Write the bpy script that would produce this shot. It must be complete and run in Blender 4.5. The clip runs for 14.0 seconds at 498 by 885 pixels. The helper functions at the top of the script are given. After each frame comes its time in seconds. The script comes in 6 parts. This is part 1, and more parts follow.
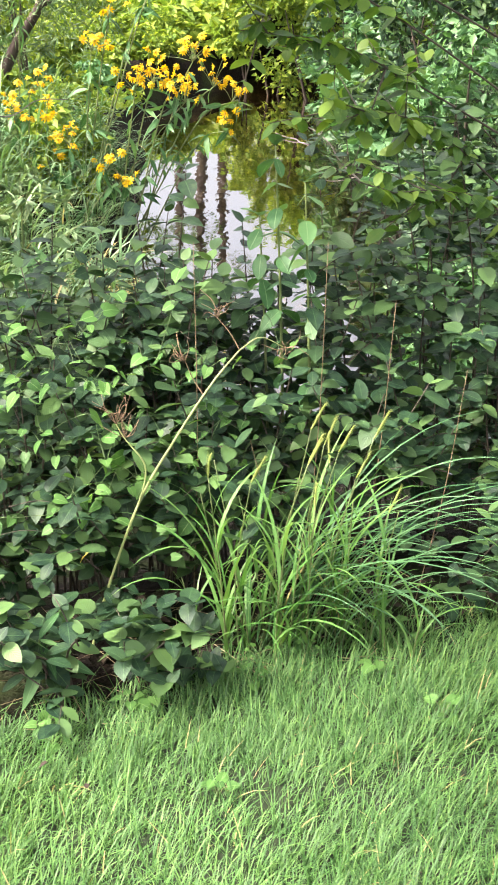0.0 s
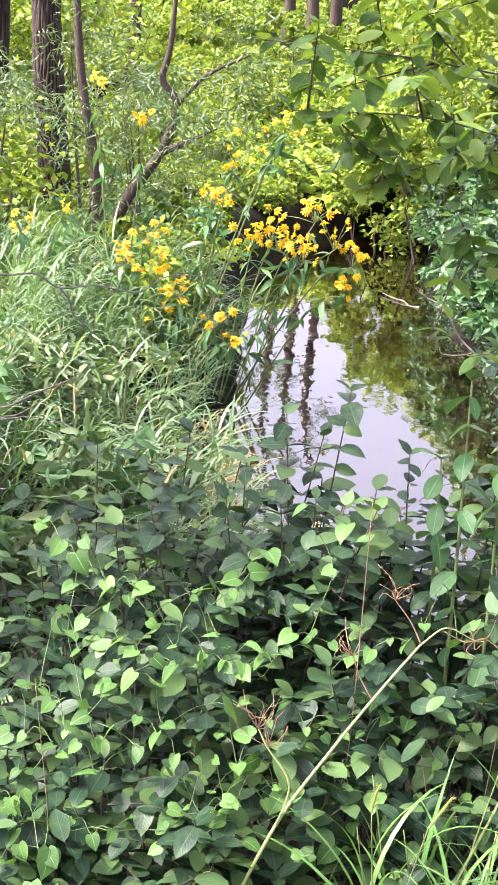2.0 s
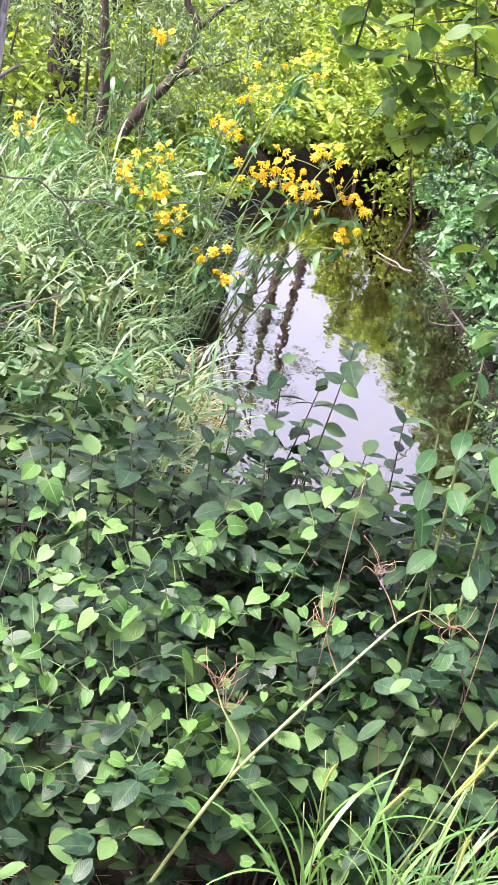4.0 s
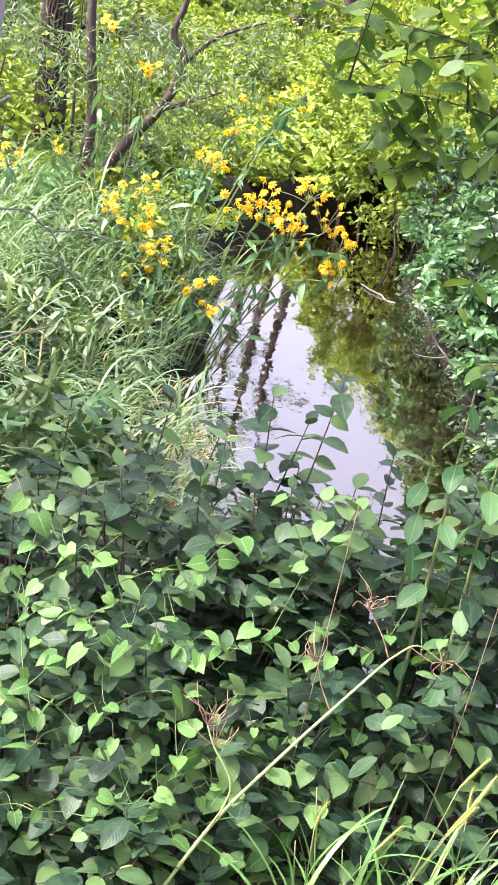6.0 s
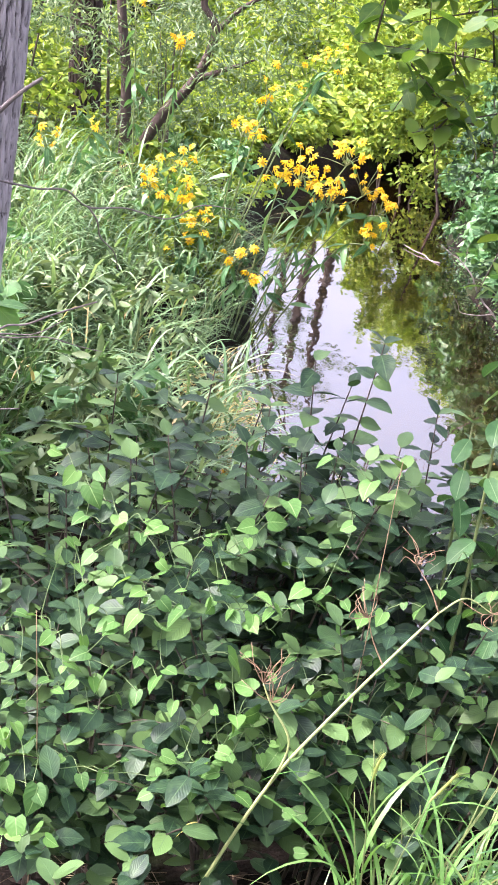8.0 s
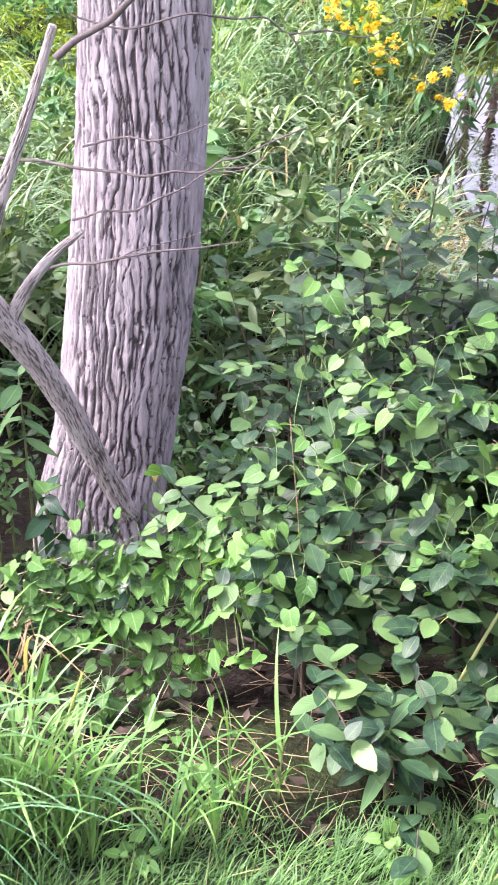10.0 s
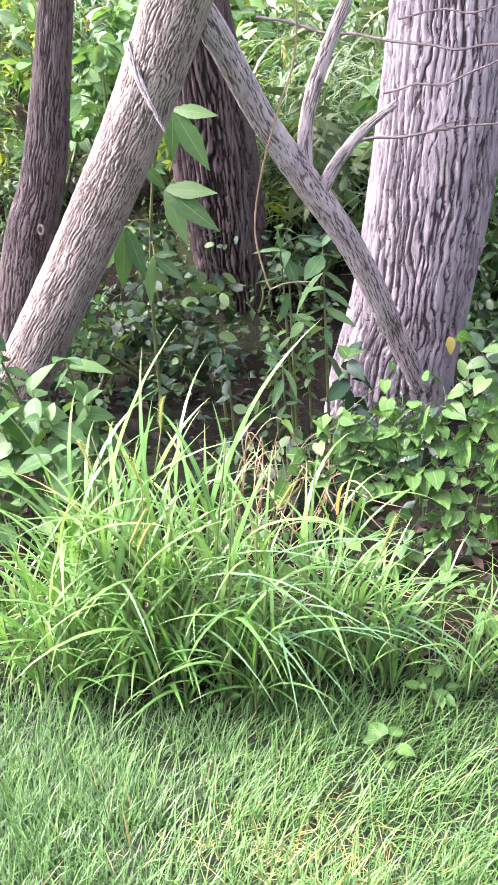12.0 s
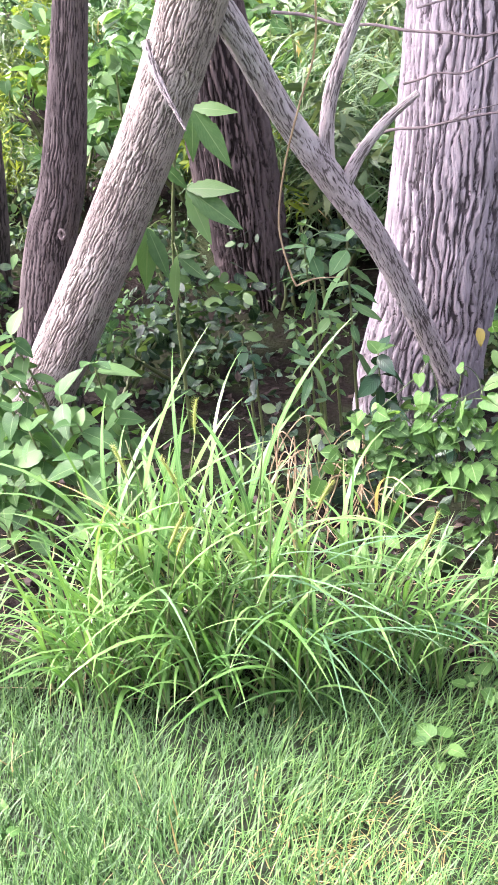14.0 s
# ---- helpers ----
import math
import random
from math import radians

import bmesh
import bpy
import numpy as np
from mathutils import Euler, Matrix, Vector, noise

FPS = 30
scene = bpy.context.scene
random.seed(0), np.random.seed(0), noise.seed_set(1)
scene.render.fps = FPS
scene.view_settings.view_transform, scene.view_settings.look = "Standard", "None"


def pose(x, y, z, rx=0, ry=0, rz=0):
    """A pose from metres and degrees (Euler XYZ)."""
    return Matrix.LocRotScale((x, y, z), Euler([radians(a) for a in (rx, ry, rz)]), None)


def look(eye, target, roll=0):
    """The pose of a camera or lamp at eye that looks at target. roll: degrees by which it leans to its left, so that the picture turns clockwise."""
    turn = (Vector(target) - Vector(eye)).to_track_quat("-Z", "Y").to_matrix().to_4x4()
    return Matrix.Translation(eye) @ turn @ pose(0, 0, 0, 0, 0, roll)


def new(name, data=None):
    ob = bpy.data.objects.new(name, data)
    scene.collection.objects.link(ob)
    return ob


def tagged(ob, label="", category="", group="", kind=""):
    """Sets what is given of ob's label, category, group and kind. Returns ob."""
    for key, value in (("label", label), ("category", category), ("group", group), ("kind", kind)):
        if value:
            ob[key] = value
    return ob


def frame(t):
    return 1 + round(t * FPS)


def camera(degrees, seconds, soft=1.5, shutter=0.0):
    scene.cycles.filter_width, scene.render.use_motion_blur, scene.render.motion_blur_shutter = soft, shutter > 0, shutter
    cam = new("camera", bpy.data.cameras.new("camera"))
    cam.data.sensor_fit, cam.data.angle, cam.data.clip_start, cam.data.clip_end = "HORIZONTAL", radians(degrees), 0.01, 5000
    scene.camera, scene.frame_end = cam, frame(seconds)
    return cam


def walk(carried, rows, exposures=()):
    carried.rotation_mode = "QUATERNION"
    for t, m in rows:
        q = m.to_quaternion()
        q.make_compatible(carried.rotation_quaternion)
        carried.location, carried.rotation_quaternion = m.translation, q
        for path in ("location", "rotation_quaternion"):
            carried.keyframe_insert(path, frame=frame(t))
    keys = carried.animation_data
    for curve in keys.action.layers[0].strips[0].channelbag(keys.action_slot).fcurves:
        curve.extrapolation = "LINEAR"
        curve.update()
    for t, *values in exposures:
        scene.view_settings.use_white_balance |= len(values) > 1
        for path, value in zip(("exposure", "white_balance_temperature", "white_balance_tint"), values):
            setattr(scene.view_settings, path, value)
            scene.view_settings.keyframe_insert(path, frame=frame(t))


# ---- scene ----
cam = camera(22.6, 14.0, shutter=0.12)
SLOPE = pose(0, 0, 0, -4, 0, 0)  # the lawn falls four degrees towards the creek
PATH = [
    (0, (0.08, -0.084, 1.464), (0.035, 1.784, 0.749), -0.8),
    (0.5, (-0.094, 0.005, 1.491), (-0.161, 1.891, 0.828), 0.5),
    (1, (-0.154, 0.217, 1.552), (-0.274, 2.126, 0.967), 0.2),
    (1.5, (-0.128, 0.391, 1.555), (-0.276, 2.315, 1.029), 1.1),
    (2, (-0.153, 0.518, 1.553), (-0.309, 2.444, 1.036), 3.3),
    (2.5, (-0.172, 0.598, 1.513), (-0.345, 2.512, 0.96), 5.7),
    (3, (-0.19, 0.615, 1.516), (-0.348, 2.52, 0.927), 8.2),
    (3.5, (-0.222, 0.613, 1.524), (-0.338, 2.514, 0.915), 11.1),
    (4, (-0.214, 0.628, 1.526), (-0.298, 2.534, 0.927), 11.8),
    (4.2, (-0.214, 0.635, 1.52), (-0.286, 2.545, 0.932), 12.1),
    (6.5, (-0.233, 0.639, 1.525), (-0.3, 2.561, 0.978), 12.2),
    (7, (-0.217, 0.629, 1.529), (-0.3, 2.549, 0.976), 11.7),
    (7.2, (-0.206, 0.63, 1.533), (-0.3, 2.548, 0.971), 11.2),
    (9.3, (-0.238, 0.538, 1.518), (-0.502, 2.379, 0.783), 4.1),
    (9.5, (-0.242, 0.539, 1.493), (-0.539, 2.364, 0.73), 3.2),
    (10, (-0.268, 0.506, 1.464), (-0.686, 2.267, 0.614), 0.8),
    (10.5, (-0.28, 0.442, 1.47), (-0.829, 2.136, 0.559), -0.8),
    (11, (-0.298, 0.411, 1.465), (-0.944, 2.035, 0.492), -1.5),
    (11.5, (-0.304, 0.385, 1.47), (-1.026, 1.964, 0.477), -1.9),
    (12, (-0.312, 0.35, 1.476), (-1.094, 1.893, 0.472), -2.4),
    (12.5, (-0.321, 0.331, 1.482), (-1.146, 1.849, 0.475), -3.2),
    (13, (-0.345, 0.333, 1.472), (-1.208, 1.831, 0.466), -4.2),
    (13.5, (-0.36, 0.359, 1.463), (-1.219, 1.86, 0.458), -4.9),
    (14, (-0.35, 0.369, 1.457), (-1.162, 1.898, 0.455), -4.8),
]
walk(cam, [(t, SLOPE @ look(eye, target, roll)) for t, eye, target, roll in PATH], [(0.0, 1.99, 6850, 16), (2.0, 2.11, 6350, 31), (7.0, 2.12, 6250, 32), (9.5, 2.18, 6150, 34), (11.0, 2.25, 6150, 35), (14.0, 2.22, 6150, 37)])

# ---- world, sun ----
SUN_AZ, SUN_EL = -104.0, 52.0  # degrees from +y towards +x; above the horizon
world = bpy.data.worlds.new("world")
scene.world = world
world.use_nodes = True
wn, wl = world.node_tree.nodes, world.node_tree.links
sky = wn.new("ShaderNodeTexSky")
sky.sky_type, sky.sun_disc = "NISHITA", False
sky.sun_elevation, sky.sun_rotation = radians(SUN_EL), radians(SUN_AZ)
sky.air_density, sky.dust_density, sky.ozone_density = 0.9, 9.0, 1.0
haze = wn.new("ShaderNodeHueSaturation")
haze.inputs["Saturation"].default_value, haze.inputs["Value"].default_value = 0.45, 1.25
wl.new(sky.outputs["Color"], haze.inputs["Color"])
wl.new(haze.outputs["Color"], wn["Background"].inputs["Color"])
wn["Background"].inputs["Strength"].default_value = 0.15
sun = new("sun", bpy.data.lights.new("sun", "SUN"))
sun.data.energy, sun.data.angle, sun.data.color = 2.6, radians(8), (1.0, 0.94, 0.82)
SUN_DIR = Vector((math.sin(radians(SUN_AZ)) * math.cos(radians(SUN_EL)), math.cos(radians(SUN_AZ)) * math.cos(radians(SUN_EL)), math.sin(radians(SUN_EL))))
sun.matrix_world = look(SUN_DIR * 30, (0, 0, 0))

# ---- materials ----
RNG = np.random.default_rng(7)


def material(name):
    m = bpy.data.materials.new(name)
    m.use_nodes = True
    return m, m.node_tree.nodes, m.node_tree.links, m.node_tree.nodes["Principled BSDF"]


def ramp(nodes, stops):
    r = nodes.new("ShaderNodeValToRGB")
    while len(r.color_ramp.elements) < len(stops):
        r.color_ramp.elements.new(0.5)
    for e, (p, c) in zip(r.color_ramp.elements, stops):
        e.position, e.color = p, (*c, 1)
    return r


def math_node(nodes, links, op, a, b=None):
    n = nodes.new("ShaderNodeMath")
    n.operation = op
    for i, v in enumerate((a, b)):
        if v is None:
            continue
        if isinstance(v, (int, float)):
            n.inputs[i].default_value = v
        else:
            links.new(v, n.inputs[i])
    return n.outputs[0]


def mix_color(nodes, links, fac, a, b, mode="MIX"):
    n = nodes.new("ShaderNodeMix")
    n.data_type, n.blend_type = "RGBA", mode
    for sock, v in ((n.inputs[0], fac), (n.inputs[6], a), (n.inputs[7], b)):
        if isinstance(v, (int, float)):
            sock.default_value = v
        elif isinstance(v, tuple):
            sock.default_value = (*v, 1)
        else:
            links.new(v, sock)
    return n.outputs[2]


def leaf_material(name, dark, mid, light, vein=(0.3, 0.4, 0.16), through_light=0.35, gloss=0.42, veins=9.0, spots=0.25):
    """Living leaf: colour by leaf, pale midrib, ribbed relief, blotches, light through the blade."""
    m, n, l, bsdf = material(name)
    geo, info = n.new("ShaderNodeNewGeometry"), n.new("ShaderNodeObjectInfo")
    rnd = math_node(n, l, "FRACT", math_node(n, l, "ADD", geo.outputs["Random Per Island"], info.outputs["Random"]))
    base = ramp(n, [(0.0, dark), (0.55, mid), (1.0, light)])
    l.new(rnd, base.inputs[0])
    tex = n.new("ShaderNodeTexCoord")
    spot = n.new("ShaderNodeTexNoise")
    spot.inputs["Scale"].default_value, spot.inputs["Detail"].default_value = 60.0, 3.0
    l.new(geo.outputs["Position"], spot.inputs["Vector"])
    blotch = ramp(n, [(0.42, (0, 0, 0)), (0.75, (1, 1, 1))])
    l.new(spot.outputs[0], blotch.inputs[0])
    col = mix_color(n, l, math_node(n, l, "MULTIPLY", blotch.outputs[0], spots), base.outputs[0], light)
    sep = n.new("ShaderNodeSeparateXYZ")
    l.new(tex.outputs["UV"], sep.inputs[0])
    off = math_node(n, l, "ABSOLUTE", math_node(n, l, "SUBTRACT", sep.outputs[0], 0.5))
    rib = math_node(n, l, "SUBTRACT", 1.0, math_node(n, l, "MULTIPLY", off, 28.0))
    rib = math_node(n, l, "MAXIMUM", rib, 0.0)
    wave = math_node(n, l, "SINE", math_node(n, l, "MULTIPLY", math_node(n, l, "SUBTRACT", sep.outputs[1], math_node(n, l, "MULTIPLY", off, 0.7)), veins * 6.283))
    side = math_node(n, l, "MAXIMUM", math_node(n, l, "SUBTRACT", wave, 0.82), 0.0)
    lines = math_node(n, l, "MINIMUM", math_node(n, l, "ADD", math_node(n, l, "MULTIPLY", rib, 0.75), math_node(n, l, "MULTIPLY", side, 0.5)), 0.7)
    col = mix_color(n, l, lines, col, vein)
    bump = n.new("ShaderNodeBump")
    bump.inputs["Strength"].default_value, bump.inputs["Distance"].default_value = 0.14, 0.0012
    l.new(math_node(n, l, "SUBTRACT", wave, math_node(n, l, "MULTIPLY", rib, 2.0)), bump.inputs["Height"])
    l.new(bump.outputs[0], bsdf.inputs["Normal"])
    l.new(col, bsdf.inputs["Base Color"])
    bsdf.inputs["Roughness"].default_value = gloss
    bsdf.inputs["Specular IOR Level"].default_value = 0.32
    glow = n.new("ShaderNodeBsdfTranslucent")
    l.new(mix_color(n, l, 1.0, col, (1.0, 1.0, 0.45), "MULTIPLY"), glow.inputs["Color"])
    gain = n.new("ShaderNodeMixShader")
    gain.inputs[0].default_value = through_light
    l.new(bsdf.outputs[0], gain.inputs[1])
    l.new(glow.outputs[0], gain.inputs[2])
    l.new(gain.outputs[0], n["Material Output"].inputs["Surface"])
    return m


def blade_material(name, low, mid, tip, through_light=0.3, gloss=0.4, straw_share=0.02):
    """Grass: colour by blade, paler towards the tip, a fine midrib."""
    m, n, l, bsdf = material(name)
    geo, tex = n.new("ShaderNodeNewGeometry"), n.new("ShaderNodeTexCoord")
    sep = n.new("ShaderNodeSeparateXYZ")
    l.new(tex.outputs["UV"], sep.inputs[0])
    patch = n.new("ShaderNodeTexNoise")
    patch.inputs["Scale"].default_value, patch.inputs["Detail"].default_value = 2.2, 2.0
    l.new(geo.outputs["Position"], patch.inputs["Vector"])
    info = n.new("ShaderNodeObjectInfo")
    rnd = math_node(n, l, "FRACT", math_node(n, l, "ADD", geo.outputs["Random Per Island"], info.outputs["Random"]))
    f = math_node(n, l, "ADD", math_node(n, l, "MULTIPLY", rnd, 0.55), math_node(n, l, "MULTIPLY", patch.outputs[0], 0.45))
    base = ramp(n, [(0.08, low), (0.5, mid), (0.92, tip)])
    l.new(f, base.inputs[0])
    straw = math_node(n, l, "GREATER_THAN", rnd, 1.0 - straw_share)
    col = mix_color(n, l, straw, base.outputs[0], (0.42, 0.34, 0.16))
    off = math_node(n, l, "ABSOLUTE", math_node(n, l, "SUBTRACT", sep.outputs[0], 0.5))
    rib = math_node(n, l, "MAXIMUM", math_node(n, l, "SUBTRACT", 0.6, math_node(n, l, "MULTIPLY", off, 6.0)), 0.0)
    col = mix_color(n, l, rib, col, tip)
    l.new(col, bsdf.inputs["Base Color"])
    bsdf.inputs["Roughness"].default_value = gloss
    glow = n.new("ShaderNodeBsdfTranslucent")
    l.new(mix_color(n, l, 1.0, col, (1.0, 1.0, 0.5), "MULTIPLY"), glow.inputs["Color"])
    gain = n.new("ShaderNodeMixShader")
    gain.inputs[0].default_value = through_light
    l.new(bsdf.outputs[0], gain.inputs[1])
    l.new(glow.outputs[0], gain.inputs[2])
    l.new(gain.outputs[0], n["Material Output"].inputs["Surface"])
    return m


def bark_material(name, groove, plate, lichen, stretch=0.22, scale=26.0, lichen_amount=0.5, relief=0.012, cracks=True):
    """Bark: grain and lichen on the plates, brown furrows with their shade painted in."""
    m, n, l, bsdf = material(name)
    tex = n.new("ShaderNodeTexCoord")
    mapping = n.new("ShaderNodeMapping")
    mapping.inputs["Scale"].default_value = (1, 1, stretch)
    l.new(tex.outputs["Object"], mapping.inputs[0])
    fine = n.new("ShaderNodeTexNoise")
    fine.inputs["Scale"].default_value, fine.inputs["Detail"].default_value, fine.inputs["Distortion"].default_value = scale, 8.0, 0.6
    l.new(mapping.outputs[0], fine.inputs["Vector"])
    grain = n.new("ShaderNodeTexNoise")
    grain.inputs["Scale"].default_value, grain.inputs["Detail"].default_value = scale * 7, 5.0
    l.new(mapping.outputs[0], grain.inputs["Vector"])
    big = n.new("ShaderNodeTexNoise")
    big.inputs["Scale"].default_value, big.inputs["Detail"].default_value = 5.0, 6.0
    l.new(tex.outputs["Object"], big.inputs["Vector"])
    tone = ramp(n, [(0.3, tuple(0.55 * c for c in plate)), (0.5, plate), (0.75, tuple(min(1, c * 1.25) for c in plate))])
    l.new(math_node(n, l, "ADD", math_node(n, l, "MULTIPLY", fine.outputs[0], 0.65), math_node(n, l, "MULTIPLY", grain.outputs[0], 0.35)), tone.inputs[0])
    patch = ramp(n, [(0.5, (0, 0, 0)), (0.62, (1, 1, 1))])
    l.new(big.outputs[0], patch.inputs[0])
    col = mix_color(n, l, math_node(n, l, "MULTIPLY", patch.outputs[0], lichen_amount), tone.outputs[0], lichen)
    lift = math_node(n, l, "ADD", fine.outputs[0], math_node(n, l, "MULTIPLY", grain.outputs[0], 0.5))
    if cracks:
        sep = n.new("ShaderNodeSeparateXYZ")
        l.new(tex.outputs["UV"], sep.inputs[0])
        furrow_shade = ramp(n, [(0.22, (0, 0, 0)), (0.72, (1, 1, 1))])
        l.new(math_node(n, l, "ADD", sep.outputs[1], math_node(n, l, "MULTIPLY", math_node(n, l, "SUBTRACT", grain.outputs[0], 0.5), 1.3)), furrow_shade.inputs[0])
        col = mix_color(n, l, math_node(n, l, "MULTIPLY", furrow_shade.outputs[0], 0.85), col, tuple(c * 0.62 for c in groove))
    l.new(col, bsdf.inputs["Base Color"])
    bsdf.inputs["Roughness"].default_value = 0.9
    bsdf.inputs["Specular IOR Level"].default_value = 0.2
    bump = n.new("ShaderNodeBump")
    bump.inputs["Strength"].default_value, bump.inputs["Distance"].default_value = 1.0, relief
    l.new(lift, bump.inputs["Height"])
    l.new(bump.outputs[0], bsdf.inputs["Normal"])
    return m


def plain_material(name, a, b, scale=30.0, rough=0.7, through_light=0.0):
    m, n, l, bsdf = material(name)
    tex, noi, geo = n.new("ShaderNodeTexCoord"), n.new("ShaderNodeTexNoise"), n.new("ShaderNodeNewGeometry")
    noi.inputs["Scale"].default_value, noi.inputs["Detail"].default_value = scale, 5.0
    l.new(geo.outputs["Position"], noi.inputs["Vector"])
    f = math_node(n, l, "ADD", math_node(n, l, "MULTIPLY", noi.outputs[0], 0.6), math_node(n, l, "MULTIPLY", geo.outputs["Random Per Island"], 0.4))
    r = ramp(n, [(0.25, a), (0.75, b)])
    l.new(f, r.inputs[0])
    l.new(r.outputs[0], bsdf.inputs["Base Color"])
    bsdf.inputs["Roughness"].default_value = rough
    bump = n.new("ShaderNodeBump")
    bump.inputs["Strength"].default_value, bump.inputs["Distance"].default_value = 0.4, 0.004
    l.new(noi.outputs[0], bump.inputs["Height"])
    l.new(bump.outputs[0], bsdf.inputs["Normal"])
    if through_light:
        glow, gain = n.new("ShaderNodeBsdfTranslucent"), n.new("ShaderNodeMixShader")
        l.new(r.outputs[0], glow.inputs["Color"])
        gain.inputs[0].default_value = through_light
        l.new(bsdf.outputs[0], gain.inputs[1])
        l.new(glow.outputs[0], gain.inputs[2])
        l.new(gain.outputs[0], n["Material Output"].inputs["Surface"])
    return m


def soil_material():
    m, n, l, bsdf = material("soil_and_litter")
    geo = n.new("ShaderNodeNewGeometry")
    a, b = n.new("ShaderNodeTexNoise"), n.new("ShaderNodeTexNoise")
    a.inputs["Scale"].default_value, a.inputs["Detail"].default_value = 3.0, 8.0
    b.inputs["Scale"].default_value, b.inputs["Detail"].default_value = 55.0, 8.0
    for t in (a, b):
        l.new(geo.outputs["Position"], t.inputs["Vector"])
    bsdf.inputs["Specular IOR Level"].default_value = 0.08
    # blacker than bare earth: the shade under plants is put into its colour
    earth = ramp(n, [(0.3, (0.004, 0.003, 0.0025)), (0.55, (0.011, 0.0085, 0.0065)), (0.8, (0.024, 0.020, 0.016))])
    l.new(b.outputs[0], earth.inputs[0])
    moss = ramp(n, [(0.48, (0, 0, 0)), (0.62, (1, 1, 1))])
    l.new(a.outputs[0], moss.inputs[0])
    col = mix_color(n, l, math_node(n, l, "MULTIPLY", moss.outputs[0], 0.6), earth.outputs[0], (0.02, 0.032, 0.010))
    l.new(col, bsdf.inputs["Base Color"])
    bsdf.inputs["Roughness"].default_value = 0.95
    bump = n.new("ShaderNodeBump")
    bump.inputs["Strength"].default_value, bump.inputs["Distance"].default_value = 0.8, 0.02
    l.new(b.outputs[0], bump.inputs["Height"])
    l.new(bump.outputs[0], bsdf.inputs["Normal"])
    return m


def water_material():
    m, n, l, bsdf = material("creek_water")
    geo = n.new("ShaderNodeNewGeometry")
    mapping = n.new("ShaderNodeMapping")
    mapping.inputs["Scale"].default_value = (1.0, 0.55, 1)
    l.new(geo.outputs["Position"], mapping.inputs[0])
    a = n.new("ShaderNodeTexNoise")
    a.inputs["Scale"].default_value, a.inputs["Detail"].default_value = 3.5, 3.0
    b = n.new("ShaderNodeTexNoise")
    b.inputs["Scale"].default_value, b.inputs["Detail"].default_value = 16.0, 2.0
    for t in (a, b):
        l.new(mapping.outputs[0], t.inputs["Vector"])
    bump = n.new("ShaderNodeBump")
    bump.inputs["Strength"].default_value, bump.inputs["Distance"].default_value = 0.12, 0.02
    l.new(math_node(n, l, "ADD", a.outputs[0], math_node(n, l, "MULTIPLY", b.outputs[0], 0.15)), bump.inputs["Height"])
    l.new(bump.outputs[0], bsdf.inputs["Normal"])
    bsdf.inputs["Base Color"].default_value = (0.40, 0.32, 0.17, 1)
    bsdf.inputs["Roughness"].default_value = 0.03
    bsdf.inputs["IOR"].default_value = 1.6
    bsdf.inputs["Transmission Weight"].default_value = 1.0
    bsdf.inputs["Coat Weight"].default_value = 1.0
    bsdf.inputs["Coat Roughness"].default_value = 0.02
    bsdf.inputs["Coat IOR"].default_value = 2.0
    l.new(bump.outputs[0], bsdf.inputs["Coat Normal"])
    return m


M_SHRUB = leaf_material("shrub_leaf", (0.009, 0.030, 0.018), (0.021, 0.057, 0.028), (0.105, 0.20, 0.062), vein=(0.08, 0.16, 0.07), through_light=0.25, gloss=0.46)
M_HEART = leaf_material("bindweed_leaf", (0.045, 0.125, 0.032), (0.085, 0.21, 0.050), (0.13, 0.275, 0.07), vein=(0.28, 0.45, 0.18), through_light=0.4, gloss=0.5, veins=5)
M_BIG = leaf_material("broad_leaf", (0.03, 0.10, 0.035), (0.06, 0.16, 0.06), (0.13, 0.26, 0.10), vein=(0.2, 0.34, 0.16), through_light=0.35, gloss=0.4, veins=12)
# lighter, yellower leaf: the sunlight on far plants is put into its colour
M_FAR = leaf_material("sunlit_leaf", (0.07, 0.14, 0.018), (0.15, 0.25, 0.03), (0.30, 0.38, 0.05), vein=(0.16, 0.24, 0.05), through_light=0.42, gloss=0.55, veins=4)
M_WILLOW = leaf_material("narrow_leaf", (0.04, 0.09, 0.035), (0.085, 0.15, 0.06), (0.18, 0.25, 0.12), vein=(0.14, 0.2, 0.1), through_light=0.3, gloss=0.45, veins=3)
M_CROWN = leaf_material("canopy_leaf", (0.03, 0.075, 0.018), (0.05, 0.11, 0.025), (0.09, 0.16, 0.035), through_light=0.4, gloss=0.5, veins=6)
M_YELLOWING = leaf_material("yellowing_leaf", (0.54, 0.46, 0.14), (0.60, 0.52, 0.17), (0.50, 0.50, 0.16), vein=(0.45, 0.35, 0.12), through_light=0.35, gloss=0.6)
M_LAWN = blade_material("lawn_blade", (0.009, 0.042, 0.011), (0.050, 0.150, 0.032), (0.175, 0.33, 0.085), 0.26, 0.55, 0.008)
M_FOX = blade_material("foxtail_blade", (0.035, 0.14, 0.028), (0.12, 0.29, 0.07), (0.24, 0.42, 0.13), 0.42, 0.40, 0.01)
M_BANK = blade_material("bank_grass_blade", (0.022, 0.075, 0.030), (0.095, 0.20, 0.08), (0.30, 0.42, 0.22), 0.34, 0.42)
M_DRY = plain_material("dry_stalk", (0.16, 0.11, 0.06), (0.42, 0.33, 0.19), 40.0, 0.8)
M_DRYGRASS = blade_material("dry_reed_blade", (0.22, 0.17, 0.06), (0.38, 0.30, 0.11), (0.5, 0.42, 0.18), 0.3, 0.6)
M_STEM = plain_material("green_stem", (0.06, 0.10, 0.03), (0.16, 0.20, 0.07), 40.0, 0.55)
